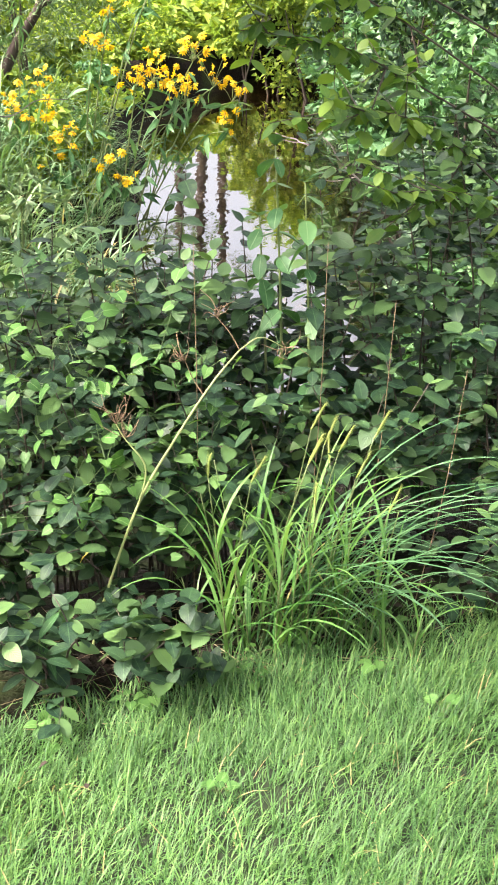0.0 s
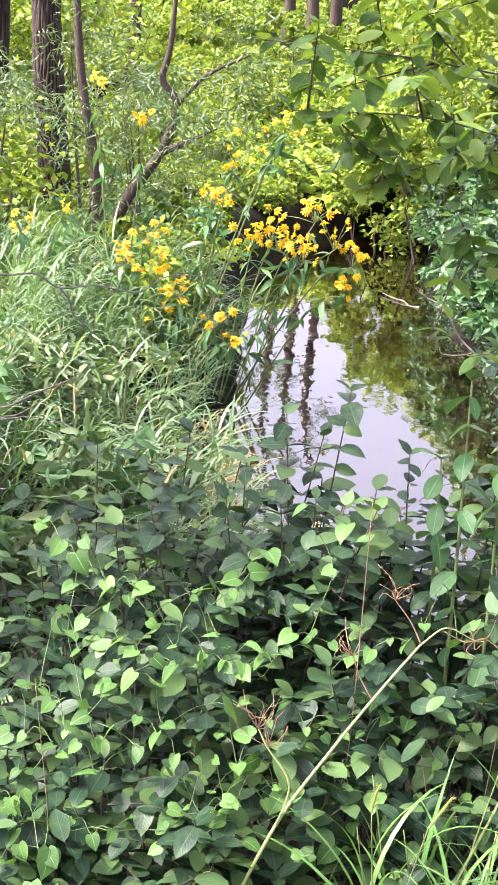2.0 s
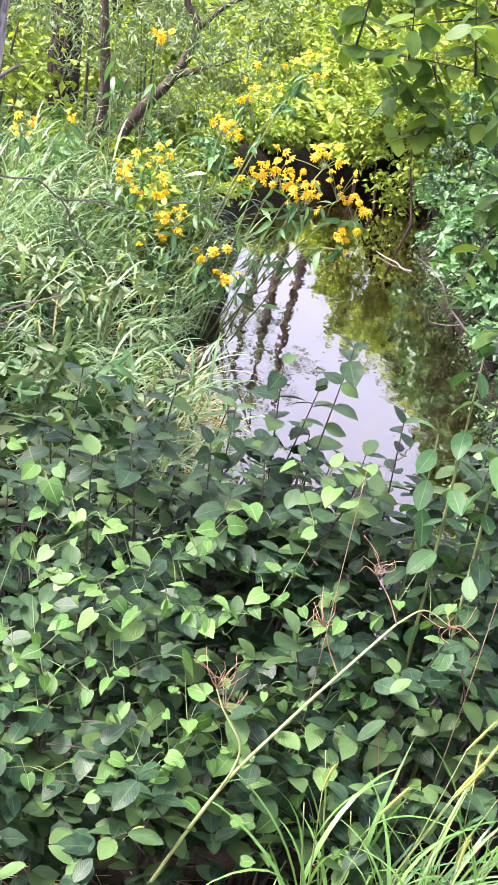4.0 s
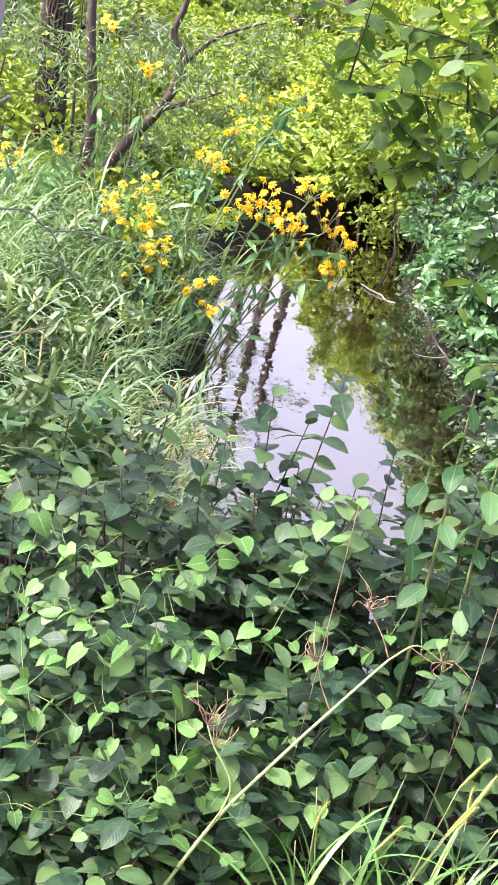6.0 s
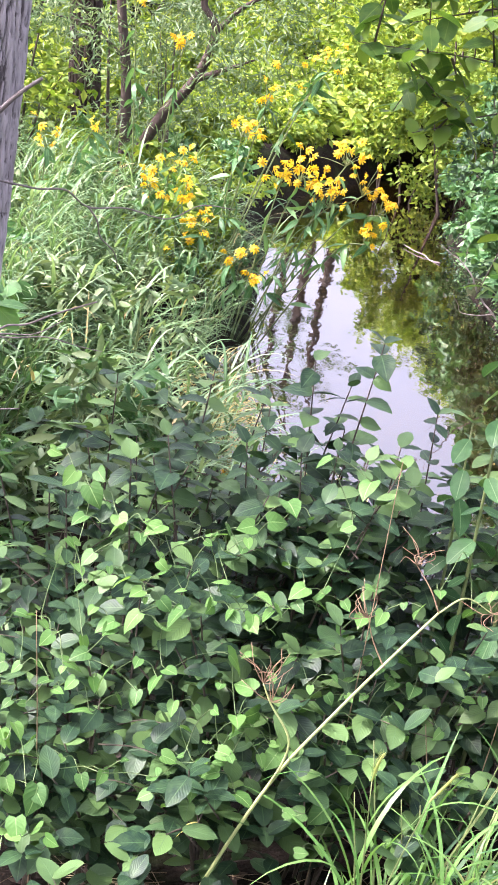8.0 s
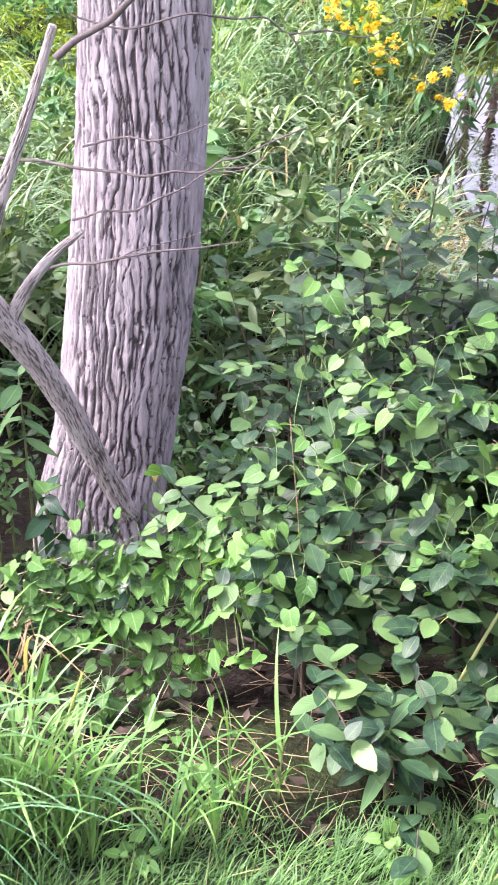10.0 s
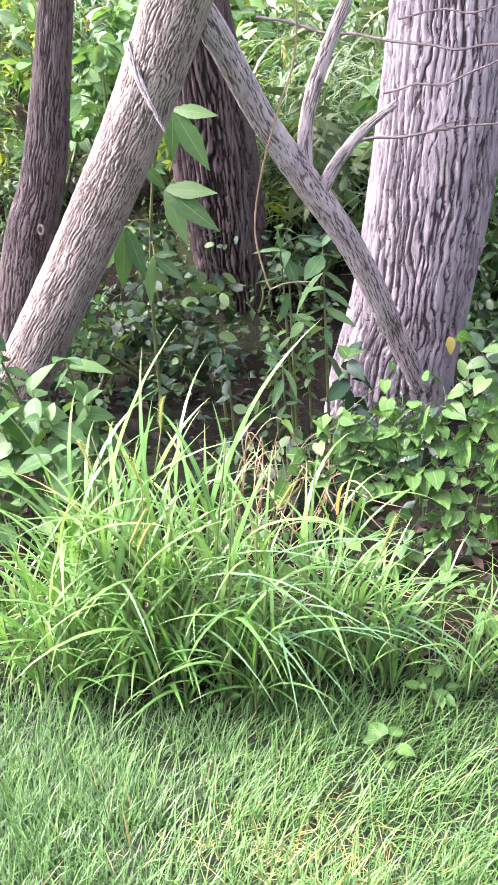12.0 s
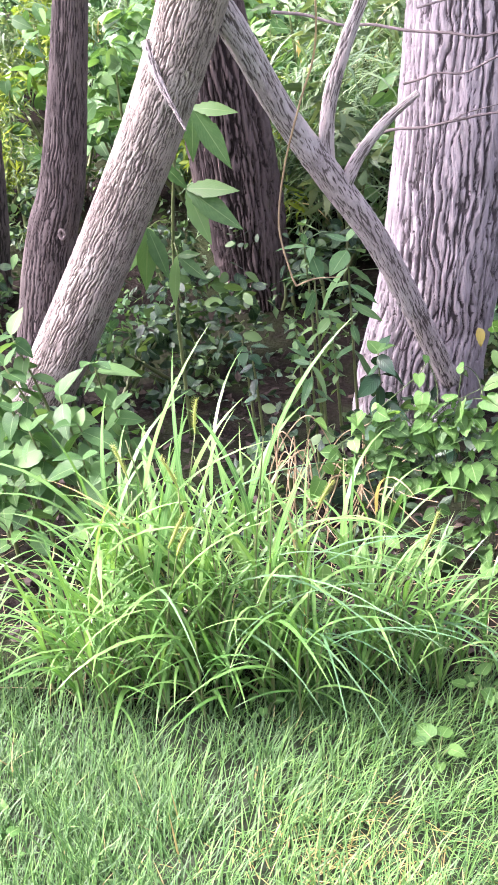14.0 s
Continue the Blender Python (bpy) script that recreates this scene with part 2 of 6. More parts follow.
M_WOODY = plain_material("woody_stem", (0.025, 0.019, 0.014), (0.085, 0.066, 0.048), 60.0, 0.85)
M_PALE = plain_material("pale_stalk", (0.20, 0.26, 0.08), (0.38, 0.42, 0.18), 25.0, 0.55)
M_RUST = plain_material("rusty_dry_stalk", (0.09, 0.055, 0.03), (0.27, 0.185, 0.11), 40.0, 0.8)
M_SPIKE = plain_material("foxtail_bristle", (0.26, 0.34, 0.08), (0.46, 0.52, 0.17), 60.0, 0.8, 0.4)
M_PETAL = plain_material("yellow_petal", (0.66, 0.40, 0.0), (0.82, 0.56, 0.002), 30.0, 0.6, 0.4)
M_DISC = plain_material("flower_disc", (0.42, 0.24, 0.01), (0.62, 0.38, 0.015), 200.0, 0.9)
M_DEADLEAF = plain_material("dead_leaf", (0.016, 0.011, 0.008), (0.055, 0.037, 0.025), 50.0, 0.8, 0.15)
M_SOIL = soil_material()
M_WATER = water_material()
M_BED = plain_material("creek_bed", (0.03, 0.022, 0.012), (0.11, 0.08, 0.04), 9.0, 0.9)
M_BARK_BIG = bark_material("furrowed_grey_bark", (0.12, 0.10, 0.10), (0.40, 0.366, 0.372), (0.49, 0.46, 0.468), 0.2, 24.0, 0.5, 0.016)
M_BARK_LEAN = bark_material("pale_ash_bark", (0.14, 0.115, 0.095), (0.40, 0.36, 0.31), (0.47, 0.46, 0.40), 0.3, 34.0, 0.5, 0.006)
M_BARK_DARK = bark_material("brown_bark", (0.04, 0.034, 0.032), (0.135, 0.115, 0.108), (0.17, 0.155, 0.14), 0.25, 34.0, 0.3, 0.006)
# darker copy of the brown bark: far trunks' shade is put into its colour
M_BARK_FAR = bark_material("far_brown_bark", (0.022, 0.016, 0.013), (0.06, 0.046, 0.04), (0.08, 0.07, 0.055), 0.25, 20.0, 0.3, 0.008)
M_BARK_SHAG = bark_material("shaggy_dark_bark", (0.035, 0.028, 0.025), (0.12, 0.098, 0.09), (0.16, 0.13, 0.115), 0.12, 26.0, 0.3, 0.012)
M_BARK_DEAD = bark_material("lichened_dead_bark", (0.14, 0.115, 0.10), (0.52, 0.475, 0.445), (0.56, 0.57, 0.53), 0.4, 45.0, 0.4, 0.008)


# ---- mesh tools ----
def rot_to(direction, up=(0, 0, 1), spin=0.0):
    """A turn that lays +y along direction with +z near up."""
    y = np.asarray(direction, float)
    y = y / np.linalg.norm(y)
    x = np.cross(y, up)
    if np.linalg.norm(x) < 1e-4:
        x = np.array([1.0, 0, 0])
    x = x / np.linalg.norm(x)
    z = np.cross(x, y)
    c, s = math.cos(spin), math.sin(spin)
    return np.column_stack((x * c + z * s, y, -x * s + z * c))


def link_mesh(name, verts, tris, uvs, mat, smooth=True):
    me = bpy.data.meshes.new(name)
    verts, tris = np.asarray(verts, np.float32), np.asarray(tris, np.int32)
    me.vertices.add(len(verts))
    me.vertices.foreach_set("co", verts.ravel())
    me.loops.add(tris.size)
    me.loops.foreach_set("vertex_index", tris.ravel())
    me.polygons.add(len(tris))
    me.polygons.foreach_set("loop_start", np.arange(0, tris.size, 3, dtype=np.int32))
    me.polygons.foreach_set("use_smooth", np.full(len(tris), smooth))
    if uvs is not None:
        layer = me.uv_layers.new(name="UVMap")
        layer.data.foreach_set("uv", np.asarray(uvs, np.float32)[tris.ravel()].ravel())
    me.materials.append(mat)
    me.update(calc_edges=True)
    return me


class Pile:
    """Collects pieces of triangles into one mesh."""

    def __init__(self):
        self.v, self.t, self.u, self.n = [], [], [], 0

    def add(self, verts, tris, uvs=None):
        verts = np.asarray(verts, float)
        self.v.append(verts)
        self.t.append(np.asarray(tris, int) + self.n)
        self.u.append(np.zeros((len(verts), 2)) if uvs is None else uvs)
        self.n += len(verts)
        return self

    def many(self, template, turns, places):
        """The template (verts, tris, uvs) at each 3 x 3 turn (with size) and place."""
        v, t, u = template
        k = len(places)
        out = np.einsum("nij,vj->nvi", np.asarray(turns), v) + np.asarray(places)[:, None, :]
        self.v.append(out.reshape(-1, 3))
        self.t.append((t[None] + (np.arange(k) * len(v))[:, None, None]).reshape(-1, 3) + self.n)
        self.u.append(np.tile(u, (k, 1)))
        self.n += k * len(v)
        return self

    def mesh(self, name, mat, origin=(0, 0, 0), smooth=True):
        return link_mesh(name, np.concatenate(self.v) - np.asarray(origin), np.concatenate(self.t), np.concatenate(self.u), mat, smooth)


def thing(name, origin, label, category, group="", kind=""):
    ob = new(name)
    ob.location = origin
    ob.empty_display_size = 0.05
    return tagged(ob, label, category, group, kind)


def part(name, pile, mat, parent, label=""):
    """One mesh object under a thing or a part; the pile is in the world's metres."""
    base = Vector(parent.matrix_basis.translation)
    up = parent.parent
    while up is not None:
        base += up.matrix_basis.translation
        up = up.parent
    ob = new(name, pile.mesh(name, mat, base))
    ob.parent = parent
    return tagged(ob, label)


def single(name, pile, mat, label, category, group="", kind="", origin=(0, 0, 0)):
    ob = new(name, pile.mesh(name, mat, origin))
    ob.location = origin
    return tagged(ob, label, category, group, kind)


def smooth_line(points, steps):
    """A Catmull-Rom line through points (any number of columns)."""
    p = np.asarray(points, float)
    p = np.vstack((2 * p[0] - p[1], p, 2 * p[-1] - p[-2]))
    out = []
    for i in range(1, len(p) - 2):
        for s in np.arange(steps) / steps:
            out.append(0.5 * (2 * p[i] + (p[i + 1] - p[i - 1]) * s + (2 * p[i - 1] - 5 * p[i] + 4 * p[i + 1] - p[i + 2]) * s * s + (3 * p[i] - p[i - 1] - 3 * p[i + 1] + p[i + 2]) * s ** 3))
    out.append(p[-2])
    return np.array(out)


def tube(line, radii, sides=6, shape=None):
    """A closed tube along line. shape(angle, along metres, radius) gives the radius and the furrow at each point."""
    line = np.asarray(line, float)
    n = len(line)
    radii = np.broadcast_to(np.asarray(radii, float), (n,))
    tang = np.gradient(line, axis=0)
    tang /= np.linalg.norm(tang, axis=1)[:, None] + 1e-12
    ref = np.array([1.0, 0.0, 0.0]) if abs(tang[0][0]) < 0.9 else np.array([0.0, 1.0, 0.0])
    a = np.cross(tang[0], ref)
    a /= np.linalg.norm(a)
    ang = np.arange(sides) / sides * 2 * math.pi
    along = np.concatenate(([0], np.cumsum(np.linalg.norm(np.diff(line, axis=0), axis=1))))
    verts, furrow = np.zeros((n, sides, 3)), np.zeros((n, sides))
    for i in range(n):
        a = a - tang[i] * (a @ tang[i])
        a /= np.linalg.norm(a)
        b = np.cross(tang[i], a)
        r, furrow[i] = (np.full(sides, radii[i]), 0.0) if shape is None else shape(ang, along[i], radii[i])
        verts[i] = line[i] + (np.cos(ang) * r)[:, None] * a + (np.sin(ang) * r)[:, None] * b
    i, j = np.meshgrid(np.arange(n - 1), np.arange(sides), indexing="ij")
    p, q = (i * sides + j).ravel(), (i * sides + (j + 1) % sides).ravel()
    tris = np.concatenate((np.column_stack((p, q, q + sides)), np.column_stack((p, q + sides, p + sides))))
    verts = verts.reshape(-1, 3)
    verts = np.vstack((verts, line[0], line[-1]))
    k, m = len(verts) - 2, (n - 1) * sides
    j = np.arange(sides)
    caps = np.concatenate((np.column_stack((np.full(sides, k), (j + 1) % sides, j)), np.column_stack((np.full(sides, k + 1), m + j, m + (j + 1) % sides))))
    uv = np.zeros((len(verts), 2))
    uv[:-2, 0] = np.tile(ang / (2 * math.pi), n)
    uv[:-2, 1] = furrow.ravel()
    return verts, np.concatenate((tris, caps)), uv


def value_noise(p, seed=0):
    """Smooth noise from 0 to 1 at the rows of p (n x 3)."""
    p = np.asarray(p, float)
    i = np.floor(p).astype(np.int64)
    f = p - i
    f = f * f * (3 - 2 * f)
    out = np.zeros(len(p))
    for dx in (0, 1):
        for dy in (0, 1):
            for dz in (0, 1):
                h = ((i[:, 0] + dx) * 374761393 + (i[:, 1] + dy) * 668265263 + (i[:, 2] + dz) * 2147483647 + seed * 1013904223) & 0xFFFFFFFF
                h = ((h ^ (h >> 13)) * 1274126177) & 0xFFFFFFFF
                h = (h ^ (h >> 16)) & 0xFFFF
                w = (f[:, 0] if dx else 1 - f[:, 0]) * (f[:, 1] if dy else 1 - f[:, 1]) * (f[:, 2] if dz else 1 - f[:, 2])
                out += w * h / 65535.0
    return out


def leaf_shape(rows, length, fold=0.18, droop=0.25, wave=0.0):
    """rows of (mid y, edge x, edge y) in shares of the length; base at 0, tip along +y, face up +z."""
    v, u = [], []
    for k, (m, ex, ey) in enumerate(rows):
        wob = wave * (1 if k % 2 else -1)
        for side in (-1, 0, 1):
            y = m if side == 0 else ey
            z = -droop * max(y, 0) ** 2 + (0 if side == 0 else fold * ex + wob * 0.1)
            v.append((side * ex if side else 0.0, y, z))
            u.append((0.5 + side * 0.5, max(0.0, min(1.0, y))))
    t = []
    for k in range(len(rows) - 1):
        a = 3 * k
        for c in (0, 1):
            t += [(a + c, a + c + 1, a + c + 4), (a + c, a + c + 4, a + c + 3)]
    return np.array(v) * length, np.array(t), np.array(u)


OVATE = [(0, 0.015, 0), (0.16, 0.19, 0.14), (0.38, 0.27, 0.36), (0.62, 0.235, 0.60), (0.84, 0.11, 0.83), (1.0, 0.006, 0.995)]
ROUND = [(0, 0.02, 0), (0.14, 0.26, 0.10), (0.38, 0.36, 0.36), (0.62, 0.31, 0.62), (0.85, 0.14, 0.85), (1.0, 0.01, 0.99)]
HEART = [(0, 0.05, -0.06), (0.06, 0.28, -0.13), (0.16, 0.42, 0.02), (0.38, 0.45, 0.31), (0.66, 0.34, 0.60), (0.86, 0.14, 0.84), (1.0, 0.005, 0.995)]
LANCE = [(0, 0.01, 0), (0.2, 0.10, 0.19), (0.45, 0.135, 0.44), (0.7, 0.10, 0.69), (0.88, 0.045, 0.87), (1.0, 0.004, 0.995)]
NARROW = [(0, 0.008, 0), (0.45, 0.078, 0.45), (1.0, 0.004, 1.0)]
ELLIPTIC = [(0, 0.015, 0), (0.12, 0.15, 0.10), (0.32, 0.265, 0.30), (0.55, 0.30, 0.54), (0.77, 0.225, 0.765), (0.92, 0.11, 0.92), (1.0, 0.02, 0.99)]
SIMPLE = [(0, 0.02, 0), (0.45, 0.27, 0.43), (1.0, 0.01, 1.0)]


def blades(roots, heading, lean, length, width, bend, segs=4):
    """Grass blades, all at once: arrays of n. Each is a strip that rises, leans and bends over."""
    n = len(roots)
    s = np.linspace(0, 1, segs + 1)
    theta = lean[:, None] + bend[:, None] * s[None, :] ** 1.3
    step = length[:, None] / segs
    out = np.cumsum(np.concatenate((np.zeros((n, 1)), np.sin(theta[:, 1:]) * step), axis=1), axis=1)
    rise = np.cumsum(np.concatenate((np.zeros((n, 1)), np.cos(theta[:, 1:]) * step), axis=1), axis=1)
    hx, hy = np.cos(heading), np.sin(heading)
    mid = np.stack((roots[:, 0:1] + out * hx[:, None], roots[:, 1:2] + out * hy[:, None], roots[:, 2:3] + rise), axis=-1)
    w = width[:, None] * (1 - s[None, :] ** 2.2 * 0.97) * np.where(s[None, :] < 0.1, 0.7, 1)
    side = np.stack((-hy, hx, np.zeros(n)), axis=-1)[:, None, :]
    left, right = mid - side * w[..., None] * 0.5, mid + side * w[..., None] * 0.5
    v = np.stack((left, right), axis=2).reshape(-1, 3)
    per = 2 * (segs + 1)
    k = np.arange(segs) * 2
    t = np.concatenate((np.column_stack((k, k + 1, k + 3)), np.column_stack((k, k + 3, k + 2))))
    tris = (t[None] + (np.arange(n) * per)[:, None, None]).reshape(-1, 3)
    uv = np.tile(np.column_stack((np.tile([0.0, 1.0], segs + 1), np.repeat(s, 2))), (n, 1))
    return v, tris, uv


# ---- ground ----
CREEK = smooth_line([(9, 4.6), (4.5, 4.9), (1.9, 5.3), (0.45, 6.3), (-0.02, 7.6), (-0.05, 9.4), (-0.25, 11.5), (-0.35, 13.6), (0.6, 16.0), (3.0, 18.5), (8, 20)], 14)
WATER_Z = -1.0


def creek_gap(x, y):
    """Metres from the middle of the creek."""
    d = np.full(np.shape(x), 1e9)
    for (ax, ay), (bx, by) in zip(CREEK[:-1], CREEK[1:]):
        vx, vy = bx - ax, by - ay
        s = np.clip(((x - ax) * vx + (y - ay) * vy) / (vx * vx + vy * vy), 0, 1)
        d = np.minimum(d, np.hypot(x - ax - s * vx, y - ay - s * vy))
    return d


def lawn_edge(x):
    return 2.22 + 0.38 * np.clip(x, -4.0, 1.0) + 0.05 * np.sin(x * 5.0)


def step01(a):
    a = np.clip(a, 0, 1)
    return a * a * (3 - 2 * a)


def height(x, y):
    x, y = np.asarray(x, float), np.asarray(y, float)
    lawn = -0.07 * np.minimum(y, 3.0)
    over = y - lawn_edge(x)
    bank = -0.86 + 0.30 * step01((y - 6.0) / 5.0) + 0.55 * step01((y - 14.0) / 20.0)
    h = lawn + (bank - lawn) * step01(over / 2.9 + 0.02)
    gap = creek_gap(x, y)
    h = np.where(over > 0.2, -1.22 + (h + 1.22) * step01((gap - 0.62) / 0.72), h)
    p = np.stack((x.ravel() * 1.7, y.ravel() * 1.7, np.zeros(x.size)), axis=-1)
    rough = (value_noise(p, 3) - 0.5).reshape(x.shape)
    return h + rough * 0.10 * step01(over * 1.5)


def ground_sheet():
    xs = np.concatenate((-np.geomspace(400, 7, 24), np.arange(-6.9, 5.0, 0.085), np.geomspace(5.0, 400, 24)))
    ys = np.concatenate((-np.geomspace(400, 1.5, 24), np.arange(-1.4, 19.5, 0.1), np.geomspace(19.6, 900, 28)))
    gx, gy = np.meshgrid(xs, ys)
    gz = height(gx, gy)
    v = np.stack((gx, gy, gz), axis=-1).reshape(-1, 3)
    w = len(xs)
    i, j = np.meshgrid(np.arange(len(ys) - 1), np.arange(w - 1), indexing="ij")
    a = (i * w + j).ravel()
    tris = np.concatenate((np.column_stack((a, a + 1, a + w + 1)), np.column_stack((a, a + w + 1, a + w))))
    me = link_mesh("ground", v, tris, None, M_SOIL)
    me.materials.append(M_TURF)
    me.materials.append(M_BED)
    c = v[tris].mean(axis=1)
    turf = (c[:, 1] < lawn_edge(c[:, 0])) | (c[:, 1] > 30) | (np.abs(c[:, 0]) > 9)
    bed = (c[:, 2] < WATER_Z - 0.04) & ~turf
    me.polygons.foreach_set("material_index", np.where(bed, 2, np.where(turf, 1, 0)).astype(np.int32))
    return tagged(new("ground", me), "sloping earth ground with turf and leaf litter", "ground", kind="structure")


# near-black base: the shade between lawn blades is put into its colour
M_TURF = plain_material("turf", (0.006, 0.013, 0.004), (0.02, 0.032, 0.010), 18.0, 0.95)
ground_sheet()


def water_sheet():
    left, right = [], []
    for k, (x, y) in enumerate(CREEK):
        tx, ty = CREEK[min(k + 1, len(CREEK) - 1)] - CREEK[max(k - 1, 0)]
        s = math.hypot(tx, ty)
        left.append((x - ty / s * 1.5, y + tx / s * 1.5, WATER_Z))
        right.append((x + ty / s * 1.5, y - tx / s * 1.5, WATER_Z))
    n = len(CREEK)
    v = np.array(left + right)
    i = np.arange(n - 1)
    t = np.concatenate((np.column_stack((i + 1, i, i + n)), np.column_stack((i + 1, i + n, i + n + 1))))
    return tagged(new("water", link_mesh("water", v, t, None, M_WATER)), "shallow brown creek water mirroring the bright sky", "water", kind="structure")


water_sheet()


# ---- trees ----
def bark_shape(depth, cell, longer, seed, flare=0.0, width=0.12, ref=0.1, twist=0.0, lump=0.06):
    """Bark with long furrows that wander, part and meet: cell is the space between them, longer their bends in cells."""
    cols = max(6, int(round(2 * math.pi * ref / cell)))
    k = ref / cell

    def shape(ang, along, r):
        n = len(ang)
        turn = ang + twist * along
        c, s = np.cos(turn) * k, np.sin(turn) * k

        def field(across, up, salt):
            return value_noise(np.column_stack((c * across + 31.7, s * across + 17.3, np.full(n, along / cell * up))), seed + salt)

        fibre, chip = field(4.5, 0.8, 1), field(2.0, 0.7, 4)
        fray = 0.22 * (fibre - 0.5) + 0.3 * (chip - 0.5)
        near = np.full(n, 9.0)
        for q, bend in ((0, 1.5), (20, 1.9)):
            u = turn / (2 * math.pi) * cols + bend * field(0.45, 1.0 / longer, q + 2) + 0.7 * field(0.9, 2.2 / longer, q + 3) + fray
            gate = np.clip(2.2 * field(0.8, 0.9 / longer, q + 9) - 0.45, 0.12, 1.15)
            near = np.minimum(near, np.abs(u % 1.0 - 0.5) / (width * gate))
        crack = np.abs(field(1.4, 0.55, 31) - 0.5 + 0.2 * (fibre - 0.5)) / 0.045
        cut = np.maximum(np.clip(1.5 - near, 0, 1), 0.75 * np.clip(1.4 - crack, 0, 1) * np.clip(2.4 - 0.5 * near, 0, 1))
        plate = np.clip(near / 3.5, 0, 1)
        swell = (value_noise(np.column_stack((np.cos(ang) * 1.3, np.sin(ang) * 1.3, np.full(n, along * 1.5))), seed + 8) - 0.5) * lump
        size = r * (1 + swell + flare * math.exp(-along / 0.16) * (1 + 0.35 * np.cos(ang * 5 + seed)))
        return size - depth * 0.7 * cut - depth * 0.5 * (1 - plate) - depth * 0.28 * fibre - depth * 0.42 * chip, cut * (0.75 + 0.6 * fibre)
    return shape


def leaf_cloud(centres, radii, per, template, size, flat=0.5, tip_down=0.35):
    """Leaves scattered in clumps, as one pile."""
    pile = Pile()
    n = len(centres) * per
    c = np.repeat(np.asarray(centres), per, axis=0)
    r = np.repeat(np.asarray(radii), per)
    d = RNG.normal(size=(n, 3))
    d /= np.linalg.norm(d, axis=1)[:, None]
    p = c + d * (r * RNG.random(n) ** 0.45)[:, None] * np.array([1, 1, 0.75])
    turns = random_turns(n, flat, tip_down, size)
    return pile.many(template, turns, p)


def random_turns(n, flat, tip_down, size):
    head = RNG.random(n) * 2 * math.pi
    dip = -tip_down + RNG.normal(size=n) * 0.45
    y = np.stack((np.cos(head) * np.cos(dip), np.sin(head) * np.cos(dip), np.sin(dip)), axis=-1)
    up = np.array([0, 0, 1.0]) * flat + RNG.normal(size=(n, 3)) * (1 - flat)
    x = np.cross(y, up)
    x /= np.linalg.norm(x, axis=1)[:, None] + 1e-9
    z = np.cross(x, y)
    s = size * RNG.uniform(0.6, 1.2, n)
    return np.stack((x, y, z), axis=-1) * s[:, None, None]


LEAF_UNIT = leaf_shape(SIMPLE, 1.0, 0.2, 0.3)
LEAF_FAR = (np.array([(0, 0, 0), (0.26, 0.45, 0.05), (0, 1.0, -0.2), (-0.26, 0.45, 0.05)]), np.array([(0, 1, 2), (0, 2, 3)]), np.array([(0.5, 0.0), (1.0, 0.45), (0.5, 1.0), (0.0, 0.45)]))
LEAF_NARROW = leaf_shape(NARROW, 1.0, 0.2, 0.35)
LEAF_FULL = leaf_shape(ELLIPTIC, 1.0, 0.16, 0.16)
LEAF_LANCE = leaf_shape(LANCE, 1.0, 0.25, 0.45)
LEAF_ROUND = leaf_shape(ROUND, 1.0, 0.2, 0.22)


def tree(label, line, radii, mat, bark, sides=120, rings=14, limbs=(), crown=(), leaf=0.14, per=170, leaf_mat=None, upper=None, name="tree", group="trees by the creek"):
    """line and radii: the trunk from below the ground up; upper: where the trunk goes on above."""
    base = (line[0][0], line[0][1], float(height(line[0][0], line[0][1])))
    ob = thing(name, base, label, "tree", group)
    full = np.column_stack((np.array(line, float), np.array(radii, float)))
    s = smooth_line(full, rings)
    part("trunk", Pile().add(*tube(s[:, :3], s[:, 3], sides, bark)), mat, ob)
    if upper is not None:
        top = np.vstack((full[-1], np.array(upper, float)))
        s = smooth_line(top, 6)
        part("upper_trunk", Pile().add(*tube(s[:, :3], s[:, 3], 14)), mat, ob)
    for pts in limbs:
        s = smooth_line(pts, 6)
        part("limb", Pile().add(*tube(s[:, :3], s[:, 3], 9)), mat, ob)
    if len(crown):
        crown = np.array(crown, float)
        centres, sizes = [], []
        for x, y, z, r in crown:
            k = max(3, int(7 * r * r))
            d = RNG.normal(size=(k, 3))
            d /= np.linalg.norm(d, axis=1)[:, None]
            centres.append(np.array([x, y, z]) + d * r * RNG.uniform(0.35, 1.0, k)[:, None] * np.array([1, 1, 0.7]))
            sizes.append(RNG.uniform(0.3, 0.55, k) * min(r, 1.2))
        centres, sizes = np.concatenate(centres), np.concatenate(sizes)
        part("crown", leaf_cloud(centres, sizes, per, LEAF_FAR, leaf, 0.6), leaf_mat or M_CROWN, ob)
    return ob


# near trees' crowns are out of view, most placed to block sun and sky
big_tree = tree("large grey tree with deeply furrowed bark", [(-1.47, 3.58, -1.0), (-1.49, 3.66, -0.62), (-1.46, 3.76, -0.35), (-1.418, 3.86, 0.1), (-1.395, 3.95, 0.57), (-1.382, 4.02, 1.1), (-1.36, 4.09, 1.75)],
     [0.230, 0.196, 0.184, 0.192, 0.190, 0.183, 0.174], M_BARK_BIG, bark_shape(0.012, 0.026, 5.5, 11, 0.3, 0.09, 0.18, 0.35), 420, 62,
     upper=[(-1.28, 4.2, 2.4, 0.16), (-1.0, 4.5, 4.2, 0.12), (-1.1, 4.7, 6.2, 0.06)],
     limbs=[[(-1.05, 4.4, 3.8, 0.07), (-1.8, 5.2, 4.8, 0.04), (-2.6, 5.8, 5.6, 0.02)]],
     crown=[(-2.5, 5.2, 5.8, 0.7), (-1.4, 4.6, 6.6, 0.8), (-1.75, 3.5, 3.0, 0.65)])
